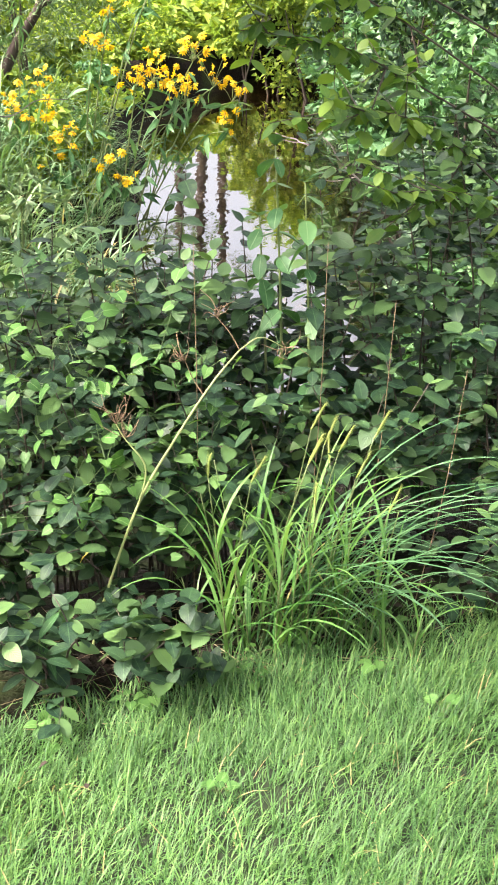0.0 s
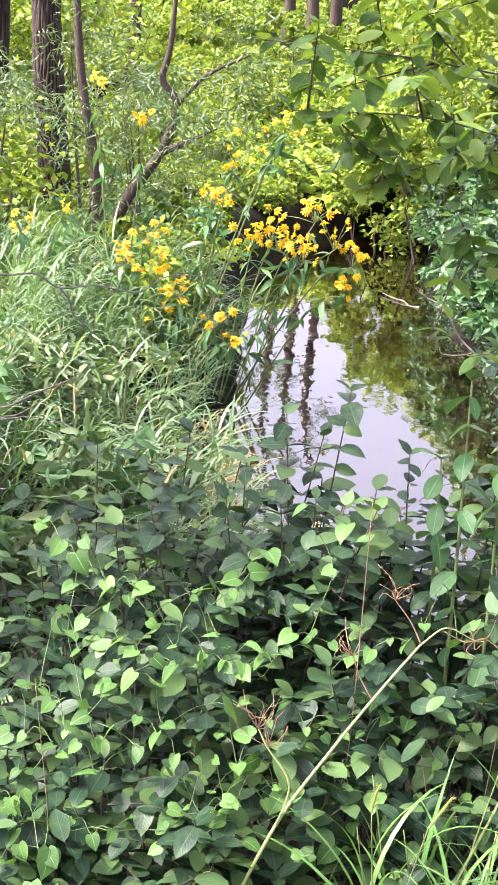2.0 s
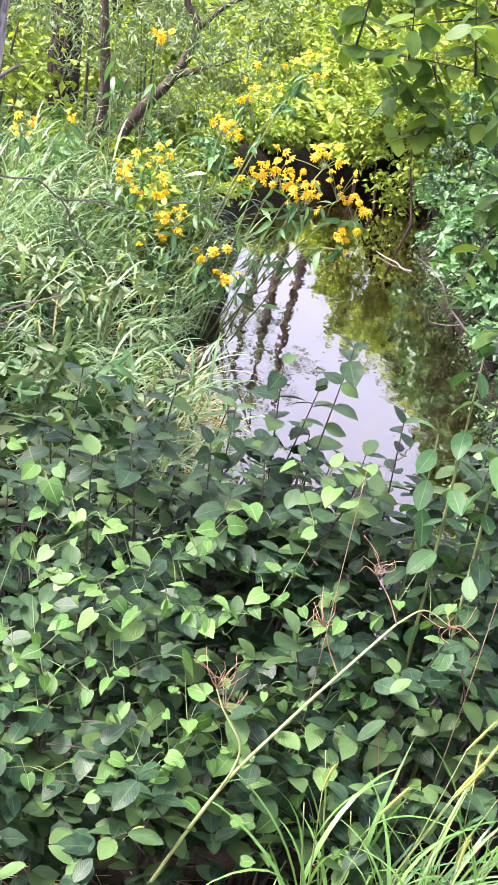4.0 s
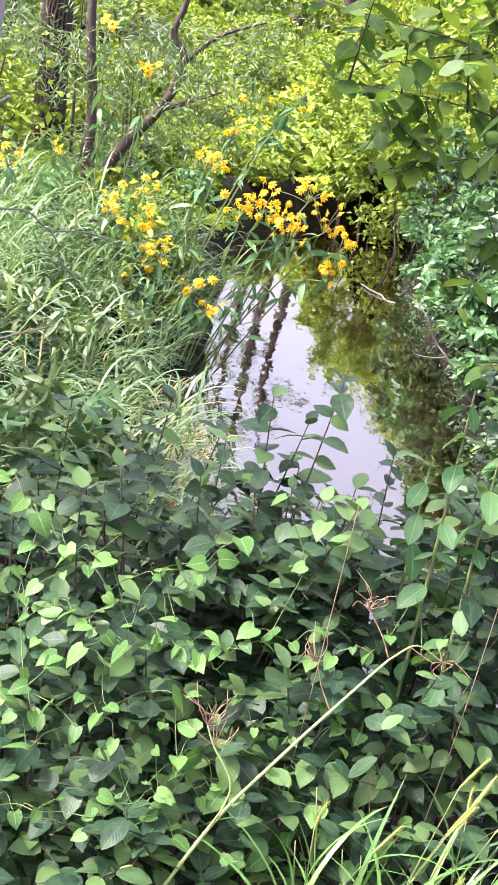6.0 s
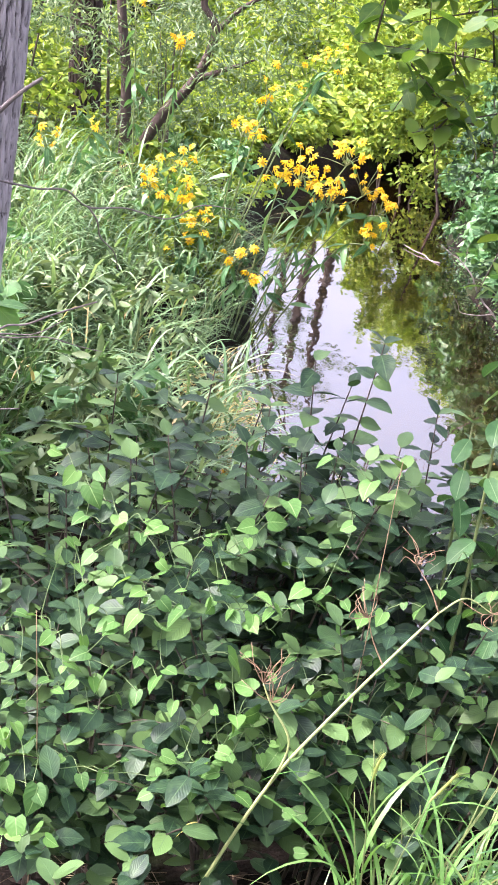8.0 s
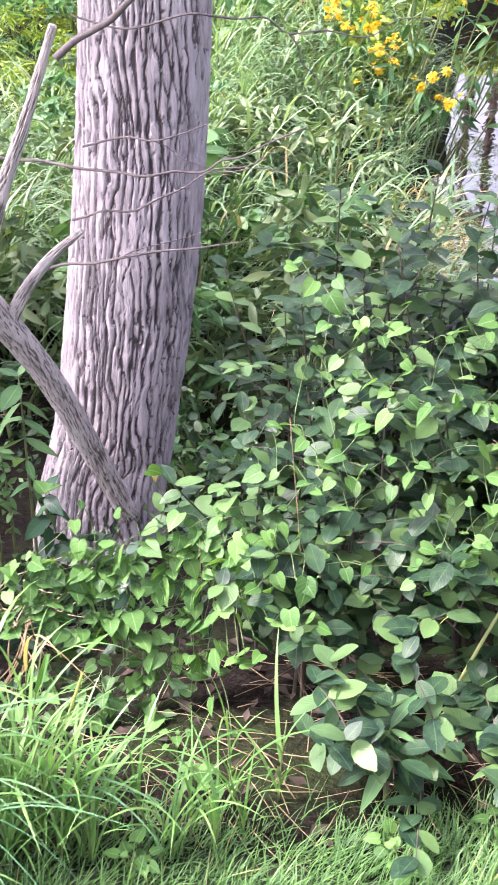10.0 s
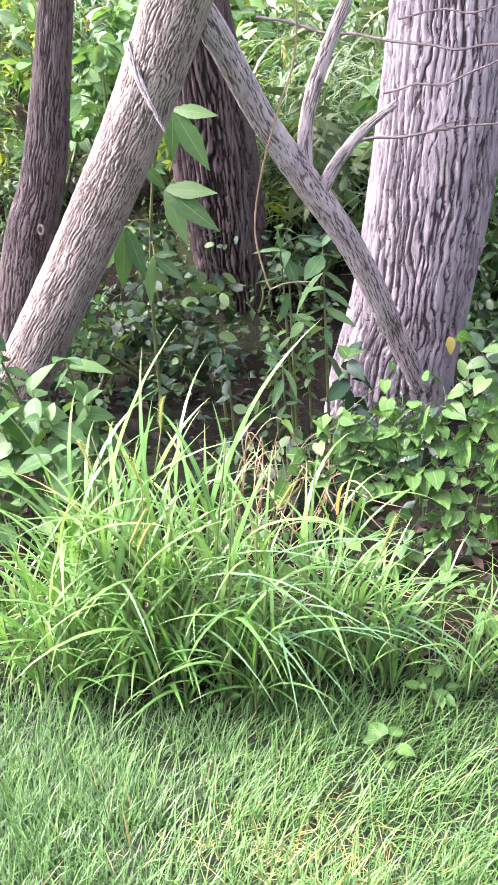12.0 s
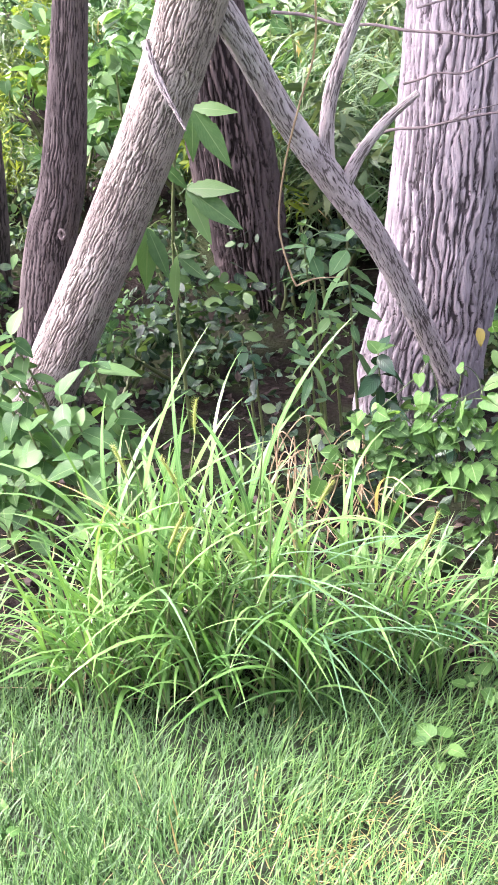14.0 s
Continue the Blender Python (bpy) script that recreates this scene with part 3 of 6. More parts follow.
# second limb and its crown: added out of view to shade the lawn
leaning_tree = tree("pale leaning ash-like tree with diamond-patterned bark", [(-2.60, 2.97, -0.72), (-2.30, 2.95, -0.26), (-2.04, 2.93, 0.15), (-1.84, 2.9, 0.478), (-1.69, 2.87, 0.752), (-1.50, 2.84, 1.12)],
     [0.092, 0.084, 0.078, 0.075, 0.076, 0.073], M_BARK_LEAN, bark_shape(0.0036, 0.0098, 5.0, 23, 0.1, 0.12, 0.08, -0.3), 300, 66,
     upper=[(-1.0, 2.8, 2.1, 0.07), (-0.4, 2.7, 3.3, 0.055), (0.1, 2.6, 4.8, 0.03)],
     limbs=[[(-0.4, 2.7, 3.3, 0.04), (-0.6, 2.5, 4.2, 0.03), (-0.7, 2.4, 5.0, 0.015)], [(-1.0, 2.8, 2.1, 0.035), (-2.0, 1.9, 3.3, 0.025), (-3.0, 1.15, 4.2, 0.012)]],
     crown=[(-0.5, 2.4, 5.4, 0.6), (-3.0, 1.1, 4.3, 0.6)])
dark_tree = tree("slender dark brown tree with a small knot", [(-2.66, 3.25, -0.8), (-2.56, 3.25, -0.33), (-2.48, 3.25, -0.05), (-2.40, 3.25, 0.14), (-2.27, 3.25, 0.627), (-2.17, 3.25, 1.05)],
     [0.115, 0.092, 0.076, 0.066, 0.048, 0.044], M_BARK_DARK, bark_shape(0.004, 0.0125, 5.5, 31, 0.2, 0.12, 0.07), 240, 44,
     upper=[(-1.95, 3.3, 2.2, 0.05), (-1.8, 3.4, 3.8, 0.035), (-1.9, 3.5, 5.4, 0.02)],
     limbs=[[(-1.85, 3.4, 3.6, 0.03), (-3.0, 3.2, 4.8, 0.02), (-4.2, 3.2, 5.4, 0.01)]],
     crown=[(-2.4, 3.9, 2.9, 0.8), (-3.1, 3.6, 3.0, 0.7), (-4.8, 2.9, 6.0, 0.9)])
# unseen crown lumps added to shade the right bank and the undergrowth
shaggy_tree = tree("dark tree with shaggy peeling bark on the bank", [(-2.39, 4.4, -1.2), (-2.41, 4.4, -0.9), (-2.43, 4.4, -0.6), (-2.455, 4.4, -0.35), (-2.49, 4.4, 0.05), (-2.57, 4.42, 0.6), (-2.66, 4.45, 1.2)],
     [0.17, 0.150, 0.158, 0.168, 0.165, 0.155, 0.145], M_BARK_SHAG, bark_shape(0.020, 0.024, 8.0, 41, 0.1, 0.15, 0.15, -0.25), 280, 34,
     upper=[(-2.9, 4.6, 2.6, 0.12), (-3.1, 4.9, 4.6, 0.08), (-3.0, 5.1, 6.6, 0.04)],
     limbs=[[(-3.0, 4.8, 3.8, 0.06), (-4.4, 4.4, 5.2, 0.04), (-5.6, 4.2, 6.2, 0.02)]],
     crown=[(-5.6, 3.9, 6.4, 0.9), (-3.4, 6.0, 6.2, 0.9), (-3.0, 4.7, 3.2, 0.7), (-2.2, 4.5, 3.2, 0.6), (-2.6, 3.2, 3.6, 0.9)])
# crown set far from its trunk, unseen, to shade the undergrowth
far_left_tree = tree("brown tree half hidden by vines", [(-3.62, 4.2, -1.2), (-3.57, 4.2, -0.86), (-3.49, 4.2, -0.5), (-3.42, 4.2, -0.1), (-3.36, 4.2, 0.3), (-3.28, 4.2, 0.9)],
     [0.11, 0.082, 0.072, 0.062, 0.06, 0.056], M_BARK_DARK, bark_shape(0.006, 0.018, 5.0, 47, 0.2, 0.13, 0.065), 130, 26,
     upper=[(-3.4, 4.3, 2.2, 0.05), (-4.6, 3.8, 4.4, 0.04), (-5.8, 3.5, 6.0, 0.02)], crown=[(-6.4, 2.5, 6.0, 1.3), (-7.3, 3.0, 6.5, 1.3), (-7.0, 1.5, 6.2, 1.2)])
tree("far brown tree among the bank weeds", [(-2.72, 11.0, -0.8), (-2.735, 11.0, -0.22), (-2.77, 11.0, 0.4), (-2.81, 11.0, 1.07), (-2.84, 11.0, 2.2)],
     [0.19, 0.148, 0.138, 0.13, 0.11], M_BARK_FAR, bark_shape(0.014, 0.034, 7.0, 53, 0.2, 0.15, 0.13), 110, 18,
     upper=[(-2.9, 11.2, 4.0, 0.08), (-3.4, 11.8, 6.2, 0.03)], crown=[(-3.4, 11.8, 6.6, 0.9)])
tree("far brown tree among the bank weeds", [(-3.62, 12.0, -0.8), (-3.6, 12.0, 0.2), (-3.56, 12.0, 0.93), (-3.5, 12.0, 2.2)],
     [0.2, 0.15, 0.14, 0.12], M_BARK_FAR, bark_shape(0.014, 0.036, 7.0, 59, 0.2, 0.15, 0.14), 110, 18,
     upper=[(-3.7, 12.4, 4.2, 0.08), (-4.6, 13.4, 6.4, 0.03)], crown=[(-4.6, 13.4, 6.8, 0.9)])


# dead branch from the leaning tree down to the foot of the large one
def woody(name, lines, mat, label, category="branch", sides=24, bark=None, group="", part_names=None, side_bark=None):
    """A thing of wood: its first line is the main piece, the rest its side pieces."""
    ob = thing(name, lines[0][0][:3], label, category, group)
    for k, pts in enumerate(lines):
        s = smooth_line(pts, 22 if k == 0 else 8)
        part((part_names or ["main_stem"])[0] if k == 0 else "side_twig", Pile().add(*tube(s[:, :3], s[:, 3], sides if k == 0 else max(7, sides // 2), bark if k == 0 else side_bark)), mat, ob)
    return ob


woody("dead_branch", [
    [(-1.71, 2.9, 0.79, 0.040), (-1.68, 3.0, 0.66, 0.036), (-1.64, 3.15, 0.407, 0.036), (-1.575, 3.25, 0.213, 0.040), (-1.487, 3.35, -0.013, 0.037), (-1.41, 3.43, -0.27, 0.034), (-1.338, 3.5, -0.521, 0.030)],
    [(-1.572, 3.25, 0.20, 0.022), (-1.567, 3.24, 0.31, 0.019), (-1.548, 3.24, 0.42, 0.018), (-1.50, 3.24, 0.55, 0.017), (-1.445, 3.25, 0.68, 0.014), (-1.36, 3.26, 0.9, 0.01)],
    [(-1.545, 3.27, 0.16, 0.020), (-1.50, 3.28, 0.25, 0.016), (-1.43, 3.3, 0.34, 0.013), (-1.35, 3.32, 0.41, 0.008)],
], M_BARK_DEAD, "lichen-spotted dead branch leaning across two trunks", sides=90, bark=bark_shape(0.0036, 0.0115, 4.4, 61, 0.0, 0.085, 0.037, 0.5, lump=0.22), side_bark=bark_shape(0.0026, 0.0085, 5.0, 67, 0.0, 0.09, 0.018, lump=0.3))
woody("broken_stub", [[(-1.80, 2.83, 0.67, 0.013), (-1.765, 2.80, 0.60, 0.010), (-1.70, 2.78, 0.49, 0.003)]], M_BARK_DEAD, "splintered dead stub on the leaning trunk", "branch", 36, bark_shape(0.003, 0.006, 9.0, 71, 0.0, 0.1, 0.011, lump=0.4), part_names=["stub"])
woody("broken_stub", [[(-1.69, 2.84, 0.80, 0.016), (-1.58, 2.83, 0.80, 0.012), (-1.50, 2.82, 0.815, 0.006)]], M_BARK_DEAD, "splintered dead stub on the leaning trunk", "branch", 36, bark_shape(0.003, 0.006, 9.0, 71, 0.0, 0.1, 0.011, lump=0.4), part_names=["stub"])


# ---- lawn ----
def lawn_grass():
    n = 165000
    x = RNG.uniform(-2.15, 1.05, n)
    y = 1.38 + 0.25 * x + RNG.random(n) * 1.2
    p = np.column_stack((x, y, np.zeros(n)))
    keep = y < lawn_edge(x) + 0.06 + RNG.normal(size=n) * 0.07
    thin = value_noise(p * np.array([5.0, 8.0, 1]), 21)
    tuft = value_noise(p * np.array([26.0, 34.0, 1]), 27)
    keep &= RNG.random(n) < np.clip(0.25 + thin * 0.9, 0, 1) * np.clip(0.05 + 1.35 * tuft, 0, 1)
    p = p[keep]
    n = len(p)
    p[:, 2] = height(p[:, 0], p[:, 1]) - 0.004
    swirl = value_noise(p * 1.6, 8) * 5.0 + value_noise(p * 7.0, 9) * 2.5
    heading = swirl * 0.45 - 0.6 + RNG.normal(size=n) * 1.0
    tall = 0.75 + 0.6 * value_noise(p * 4.0, 14)
    v, t, u = blades(p, heading, np.abs(RNG.normal(size=n)) * 0.5 + 0.1, RNG.uniform(0.02, 0.092, n) * tall, RNG.uniform(0.0012, 0.0036, n), RNG.uniform(0.0, 1.3, n), 3)
    return single("lawn_grass", Pile().add(v, t, u), M_LAWN, "unevenly mown green lawn with fine leaning blades", "grass", kind="stuff")


lawn_grass()


# ---- foxtail grass at the lawn's edge ----
def blade_mesh(length, width, lean, bend):
    v, t, u = blades(np.zeros((1, 3)), np.zeros(1), np.array([lean]), np.array([length]), np.array([width]), np.array([bend]), 9)
    fold = (np.abs(u[:, 0] - 0.5) * 2)[:, None] * np.array([[0, 0, width * 0.15]])
    return v + fold, t, u


BLADE_SHAPES = [blade_mesh(0.19 + 0.016 * k, 0.0078 + 0.0010 * (k % 4), 0.10 + 0.06 * (k % 5), 0.5 + 0.27 * (k % 6)) for k in range(12)]

BLADES = [link_mesh("blade", *s, M_FOX) for s in BLADE_SHAPES]


def spike_mesh():
    s = smooth_line([(0, 0, 0, 0.0025), (0, 0.004, 0.03, 0.0042), (0, 0.010, 0.06, 0.004), (0, 0.02, 0.085, 0.002)], 5)
    pile = Pile().add(*tube(s[:, :3], s[:, 3], 8))
    n = 260
    k = RNG.integers(2, len(s) - 1, n)
    d = RNG.random(n) * 2 * math.pi
    out = np.column_stack((np.cos(d), np.sin(d), np.full(n, 0.9)))
    tri = (np.array([[-0.0004, 0, 0], [0.0004, 0, 0], [0, 0.013, 0]]), np.array([[0, 1, 2]]), np.zeros((3, 2)))
    turns = np.array([rot_to(o, (0.3, 0.2, 1)) for o in out])
    pile.many(tri, turns, s[k, :3] + out * 0.004)
    return pile.mesh("seed_head", M_SPIKE)


SPIKE = spike_mesh()


def shared(name, mesh, parent, m):
    """A part on a shared mesh, at the pose m of the world."""
    ob = new(name, mesh)
    ob.parent = parent
    base = parent.matrix_basis.translation if parent.parent is None else parent.matrix_basis.translation + parent.parent.matrix_basis.translation
    ob.matrix_basis = Matrix.Translation(-base) @ m
    return ob


def foxtail(x, y, culms, tall, label="clump of arching green foxtail grass"):
    z = float(height(x, y))
    ob = thing("foxtail_grass", (x, y, z), label, "grass", "foxtail clumps at the lawn's edge")
    rest = Pile()
    for c in range(culms):
        a, r = RNG.random() * 6.28, RNG.random() ** 0.6 * 0.09
        root = np.array([x + math.cos(a) * r, y + math.sin(a) * r * 0.8, 0])
        root[2] = float(height(root[0], root[1]))
        h = tall * RNG.uniform(0.45, 0.95)
        tilt = np.array([math.cos(a), math.sin(a)]) * RNG.uniform(0.02, 0.26) * h
        top = root + np.array([tilt[0], tilt[1], h])
        mid = (root + top) / 2 + np.array([-tilt[0] * 0.15, -tilt[1] * 0.15, 0])
        s = smooth_line([(*root, 0.0022), (*mid, 0.0018), (*top, 0.001)], 5)
        part("culm", Pile().add(*tube(s[:, :3], s[:, 3], 5)), M_STEM, ob)
        many = int(RNG.integers(7, 12))
        for k in range(many):
            f = 0.02 + 0.88 * (k / many) ** 1.3 + RNG.uniform(0, 0.1)
            p = s[int(min(f, 0.98) * (len(s) - 1)), :3]
            size = RNG.uniform(0.65, 1.1) * (0.55 + 0.5 * min(1.0, tall / 0.6))
            m = Matrix.Translation(p) @ Euler((RNG.normal() * 0.12, RNG.normal() * 0.12, RNG.random() * 6.28)).to_matrix().to_4x4() @ Matrix.Diagonal((size, size, size, 1))
            pick = RNG.integers(len(BLADES))
            if k % 9 == 0:
                shared("blade", BLADES[pick], ob, m)
            else:
                a4 = np.array(m)
                rest.many(BLADE_SHAPES[pick], a4[None, :3, :3], a4[None, :3, 3])
        if h > 0.40 and RNG.random() < 0.45:
            m = Matrix.Translation(top) @ Euler((RNG.normal() * 0.15, RNG.normal() * 0.15, RNG.random() * 6.28)).to_matrix().to_4x4() @ Matrix.Diagonal((0.5, 0.5, 0.75, 1))
            shared("seed_head", SPIKE, ob, m)
    part("blades", rest, M_FOX, ob)
    return ob


for fx, fy, fc, ft in [(-1.66, 1.62, 3, 0.26), (-1.58, 1.72, 5, 0.26), (-1.50, 1.66, 4, 0.24), (-1.48, 1.82, 5, 0.34), (-1.40, 1.74, 7, 0.44), (-1.34, 1.86, 9, 0.52), (-1.28, 1.76, 9, 0.52), (-1.24, 1.90, 10, 0.58), (-1.18, 1.80, 9, 0.48), (-1.12, 1.92, 7, 0.44), (-1.10, 1.82, 5, 0.32), (-1.02, 1.90, 5, 0.30), (-1.04, 2.0, 4, 0.34), (-0.94, 1.92, 5, 0.26), (-0.88, 1.98, 4, 0.28), (-0.80, 1.98, 4, 0.20), (-0.72, 2.02, 3, 0.20),
                      (-1.34, 1.68, 5, 0.26), (-1.20, 1.72, 4, 0.24), (-0.62, 2.08, 3, 0.22), (0.04, 2.40, 6, 0.50), (0.12, 2.44, 7, 0.56), (0.22, 2.44, 6, 0.46), (0.62, 2.52, 4, 0.3), (0.74, 2.56, 3, 0.28), (0.34, 2.40, 4, 0.22), (-0.06, 2.38, 3, 0.26)]:
    foxtail(fx, fy, fc, ft)


def arching_blades(x, y, n, label, tall=1.0, heads=4):
    """Long blades that rise together and bow over to one side."""
    ob = thing("arching_grass", (x, y, float(height(x, y))), label, "grass", "foxtail clumps at the lawn's edge")
    for k in range(n):
        p = np.array([[x + RNG.normal() * 0.05, y + RNG.normal() * 0.04, 0.0]])
        p[0, 2] = float(height(p[0, 0], p[0, 1]))
        v, t, u = blades(p, np.array([-0.1 + RNG.normal() * 0.45]), np.array([RNG.uniform(0.0, 0.3)]), np.array([tall * RNG.uniform(0.42, 0.86)]), np.array([RNG.uniform(0.005, 0.009)]), np.array([RNG.uniform(1.5, 2.5)]), 12)
        part("blade", Pile().add(v, t, u), M_ARCH, ob)
    for k in range(heads):
        q = np.array([x + RNG.normal() * 0.03, y + RNG.normal() * 0.03, float(height(x, y))])
        e = q + np.array([RNG.uniform(0.02, 0.16), RNG.normal() * 0.04, tall * RNG.uniform(0.42, 0.56)])
        l = smooth_line([(*q, 0.002), (*((q + e) / 2 - np.array([0.02, 0, 0])), 0.0017), (*e, 0.001)], 6)
        part("culm", Pile().add(*tube(l[:, :3], l[:, 3], 5)), M_STEM, ob)
        shared("seed_head", SPIKE, ob, Matrix.Translation(e) @ Euler((0, 0.45, RNG.normal() * 0.4)).to_matrix().to_4x4() @ Matrix.Diagonal((0.55, 0.55, 0.8, 1)))
    return ob


M_ARCH = blade_material("arching_blade", (0.03, 0.11, 0.045), (0.075, 0.20, 0.08), (0.17, 0.31, 0.15), 0.30, 0.42, 0.0)
BOWED = "tall blue-green grass bowing over beside the shrubs"
arching_blades(0.04, 2.44, 20, BOWED)
arching_blades(0.14, 2.44, 22, BOWED)
arching_blades(0.24, 2.42, 12, BOWED, 0.7, 1)
arching_blades(-1.26, 1.84, 12, "tall light green grass bowing over the lawn's edge", 0.8, 2)
arching_blades(-1.14, 1.88, 8, "tall light green grass bowing over the lawn's edge", 0.75, 1)
arching_blades(-0.98, 1.94, 8, "tall light green grass bowing over the lawn's edge", 0.55, 1)


# ---- shrubs ----
def leaf_set(rows, mat, sizes, name="leaf"):
    out = []
    for k, size in enumerate(sizes):
        v, t, u = leaf_shape(rows, size, 0.10 + 0.08 * (k % 3), 0.04 + 0.11 * (k % 4), 0.1 * (k % 2))
        out.append(link_mesh(name, v, t, u, mat))
    return out


SHRUB_LEAVES = leaf_set(ELLIPTIC, M_SHRUB, [0.048, 0.058, 0.066, 0.074, 0.080, 0.06]) + leaf_set(ROUND, M_SHRUB, [0.052, 0.06, 0.07])
HEART_LEAVES = leaf_set(HEART, M_HEART, [0.025, 0.031, 0.037, 0.043])
BIG_LEAVES = leaf_set(LANCE, M_BIG, [0.16, 0.19, 0.22]) + leaf_set(OVATE, M_BIG, [0.12, 0.15])


def leaf_pose(p, heading, dip, roll=0.0, size=1.0):
    """A leaf at p whose tip points to heading (radians from +x), dipping by dip."""
    return Matrix.Translation(p) @ Euler((0, 0, heading - math.pi / 2)).to_matrix().to_4x4() @ Euler((-dip, roll, 0)).to_matrix().to_4x4() @ Matrix.Diagonal((size, size, size, 1))


def leafy_stem(ob, pts, radius, leaves, pairs, mat=None, start=0.2, size=1.0, name="stem", tip=True, opposite=True, fill=None, singles=99, dips=(-0.35, 0.7)):
    """A stem with leaves in pairs: the first so many as parts, the rest into the pile fill = (pile, template, metres)."""
    s = smooth_line(np.column_stack((np.array(pts), np.linspace(radius, radius * 0.3, len(pts)))), 6)
    part(name, Pile().add(*tube(s[:, :3], s[:, 3], 5)), mat or M_WOODY, ob)
    spots = []
    for k in range(pairs):
        f = start + (1 - start) * (k + 0.5) / pairs
        i = f * (len(s) - 1)
        p = s[int(i), :3] + (s[min(int(i) + 1, len(s) - 1), :3] - s[int(i), :3]) * (i % 1)
        a = k * 1.57 + RNG.normal() * 0.5
        for side in ((0, math.pi) if opposite else (0,)):
            spots.append(leaf_pose(p, a + side, RNG.uniform(*dips), RNG.normal() * 0.35, size * RNG.uniform(0.7, 1.15)))
    if tip:
        for k in range(2):
            spots.append(leaf_pose(s[-1, :3], RNG.random() * 6.28, RNG.uniform(-0.9, -0.1), 0, size * 0.75))
    spots.reverse()
    for m in spots[:singles]:
        shared("leaf", leaves[RNG.integers(len(leaves))], ob, m)
    if fill is not None and len(spots) > singles:
        rest = np.array([np.array(m) for m in spots[singles:]])
        fill[0].many(fill[1], rest[:, :3, :3] * fill[2], rest[:, :3, 3])


def shrub(x, y, tall, stems, spread=0.2, leaves=None, pairs=7, label="leafy shrub with oval blue-green leaves", size=1.0, group="shrubs on the bank", singles=7, mat=None, toward=(0.0, -0.06)):
    z = float(height(x, y))
    ob = thing("shrub", (x, y, z), label, "shrub", group)
    pile = Pile()
    fill = (pile, LEAF_FULL if RNG.random() < 0.5 else LEAF_ROUND, RNG.uniform(0.052, 0.064))
    for k in range(stems):
        a = RNG.random() * 6.28
        r = spread * RNG.uniform(0.3, 1.0)
        h = tall * RNG.uniform(0.72, 1.0)
        top = np.array([x + math.cos(a) * r + toward[0], y + math.sin(a) * r + toward[1], z + h])
        mid = np.array([x + math.cos(a) * r * 0.35 + RNG.normal() * 0.02, y + math.sin(a) * r * 0.35, z + h * 0.55])
        leafy_stem(ob, [(x + RNG.normal() * 0.02, y + RNG.normal() * 0.02, z - 0.02), mid, top], 0.0045, leaves or SHRUB_LEAVES, pairs, size=size, fill=fill, singles=singles, dips=(-0.45, 0.4))
        for q in range(3):
            f = RNG.uniform(0.25, 0.9)
            p = np.array([x, y, z]) * (1 - f) + top * f
            b = RNG.random() * 6.28
            end = p + np.array([math.cos(b) * 0.16, math.sin(b) * 0.16 - 0.03, RNG.uniform(0.0, 0.12)])
            leafy_stem(ob, [p, (p + end) / 2 + np.array([0, 0, 0.015]), end], 0.002, leaves or SHRUB_LEAVES, 4, size=size, name="twig", fill=fill, singles=1 if q else 2, dips=(-0.35, 0.45))
    if pile.n:
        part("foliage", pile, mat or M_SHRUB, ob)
    return ob


def set_back(x):
    """How far the shrubs stand behind the lawn's edge: more under the trees."""
    return 0.14 + 0.26 * float(step01((-0.58 - x) / 0.25))


def top_line(x):
    """Height of the shrubs' tops over the bank's middle, by x."""
    return float(np.interp(x, [-1.3, -0.95, -0.8, -0.62, -0.45, -0.3, -0.15, 0.02, 0.15, 0.35, 0.6, 1.0], [-0.05, 0.12, 0.62, 0.72, 0.73, 0.76, 0.79, 0.70, 0.74, 0.9, 1.0, 1.05]))


for row, (back, share, count) in enumerate([(0.16, 0.34, 4), (0.34, 0.56, 3), (0.54, 0.76, 3), (0.78, 0.92, 3), (1.02, 1.0, 3)]):
    for k in range(12):
        sx = -1.12 + k * 0.19 + (row % 2) * 0.09 + RNG.normal() * 0.03
        sy = float(lawn_edge(sx)) + (set_back(sx) if row else set_back(sx) - 0.14) + back + RNG.normal() * 0.03
        z = float(height(sx, sy))
        tall = (top_line(sx) + 0.30) * share + (-0.30 - z)
        if (row == 0 and (-0.1 < sx < 0.4 or sx < -0.3)) or sx < -0.84:
            continue
        if tall > 0.12:
            shrub(sx, sy, tall, count, 0.17, pairs=max(3, int(tall / 0.075)), singles=3)

for sx, back, top in [(-0.38, 0.95, 0.60), (-0.22, 0.85, 0.58), (-0.08, 0.95, 0.48), (-0.30, 1.15, 0.64), (-0.12, 1.2, 0.50), (0.05, 1.1, 0.46), (-0.5, 1.1, 0.60)]:
    sy = float(lawn_edge(sx)) + 0.14 + back
    shrub(sx, sy, top - float(height(sx, sy)), 5, 0.16, pairs=13, singles=4)

for sx, back, tall in [(-0.38, 0.16, 0.26)]:
    shrub(sx, float(lawn_edge(sx)) + back, tall, 3, 0.13, pairs=4, singles=4)


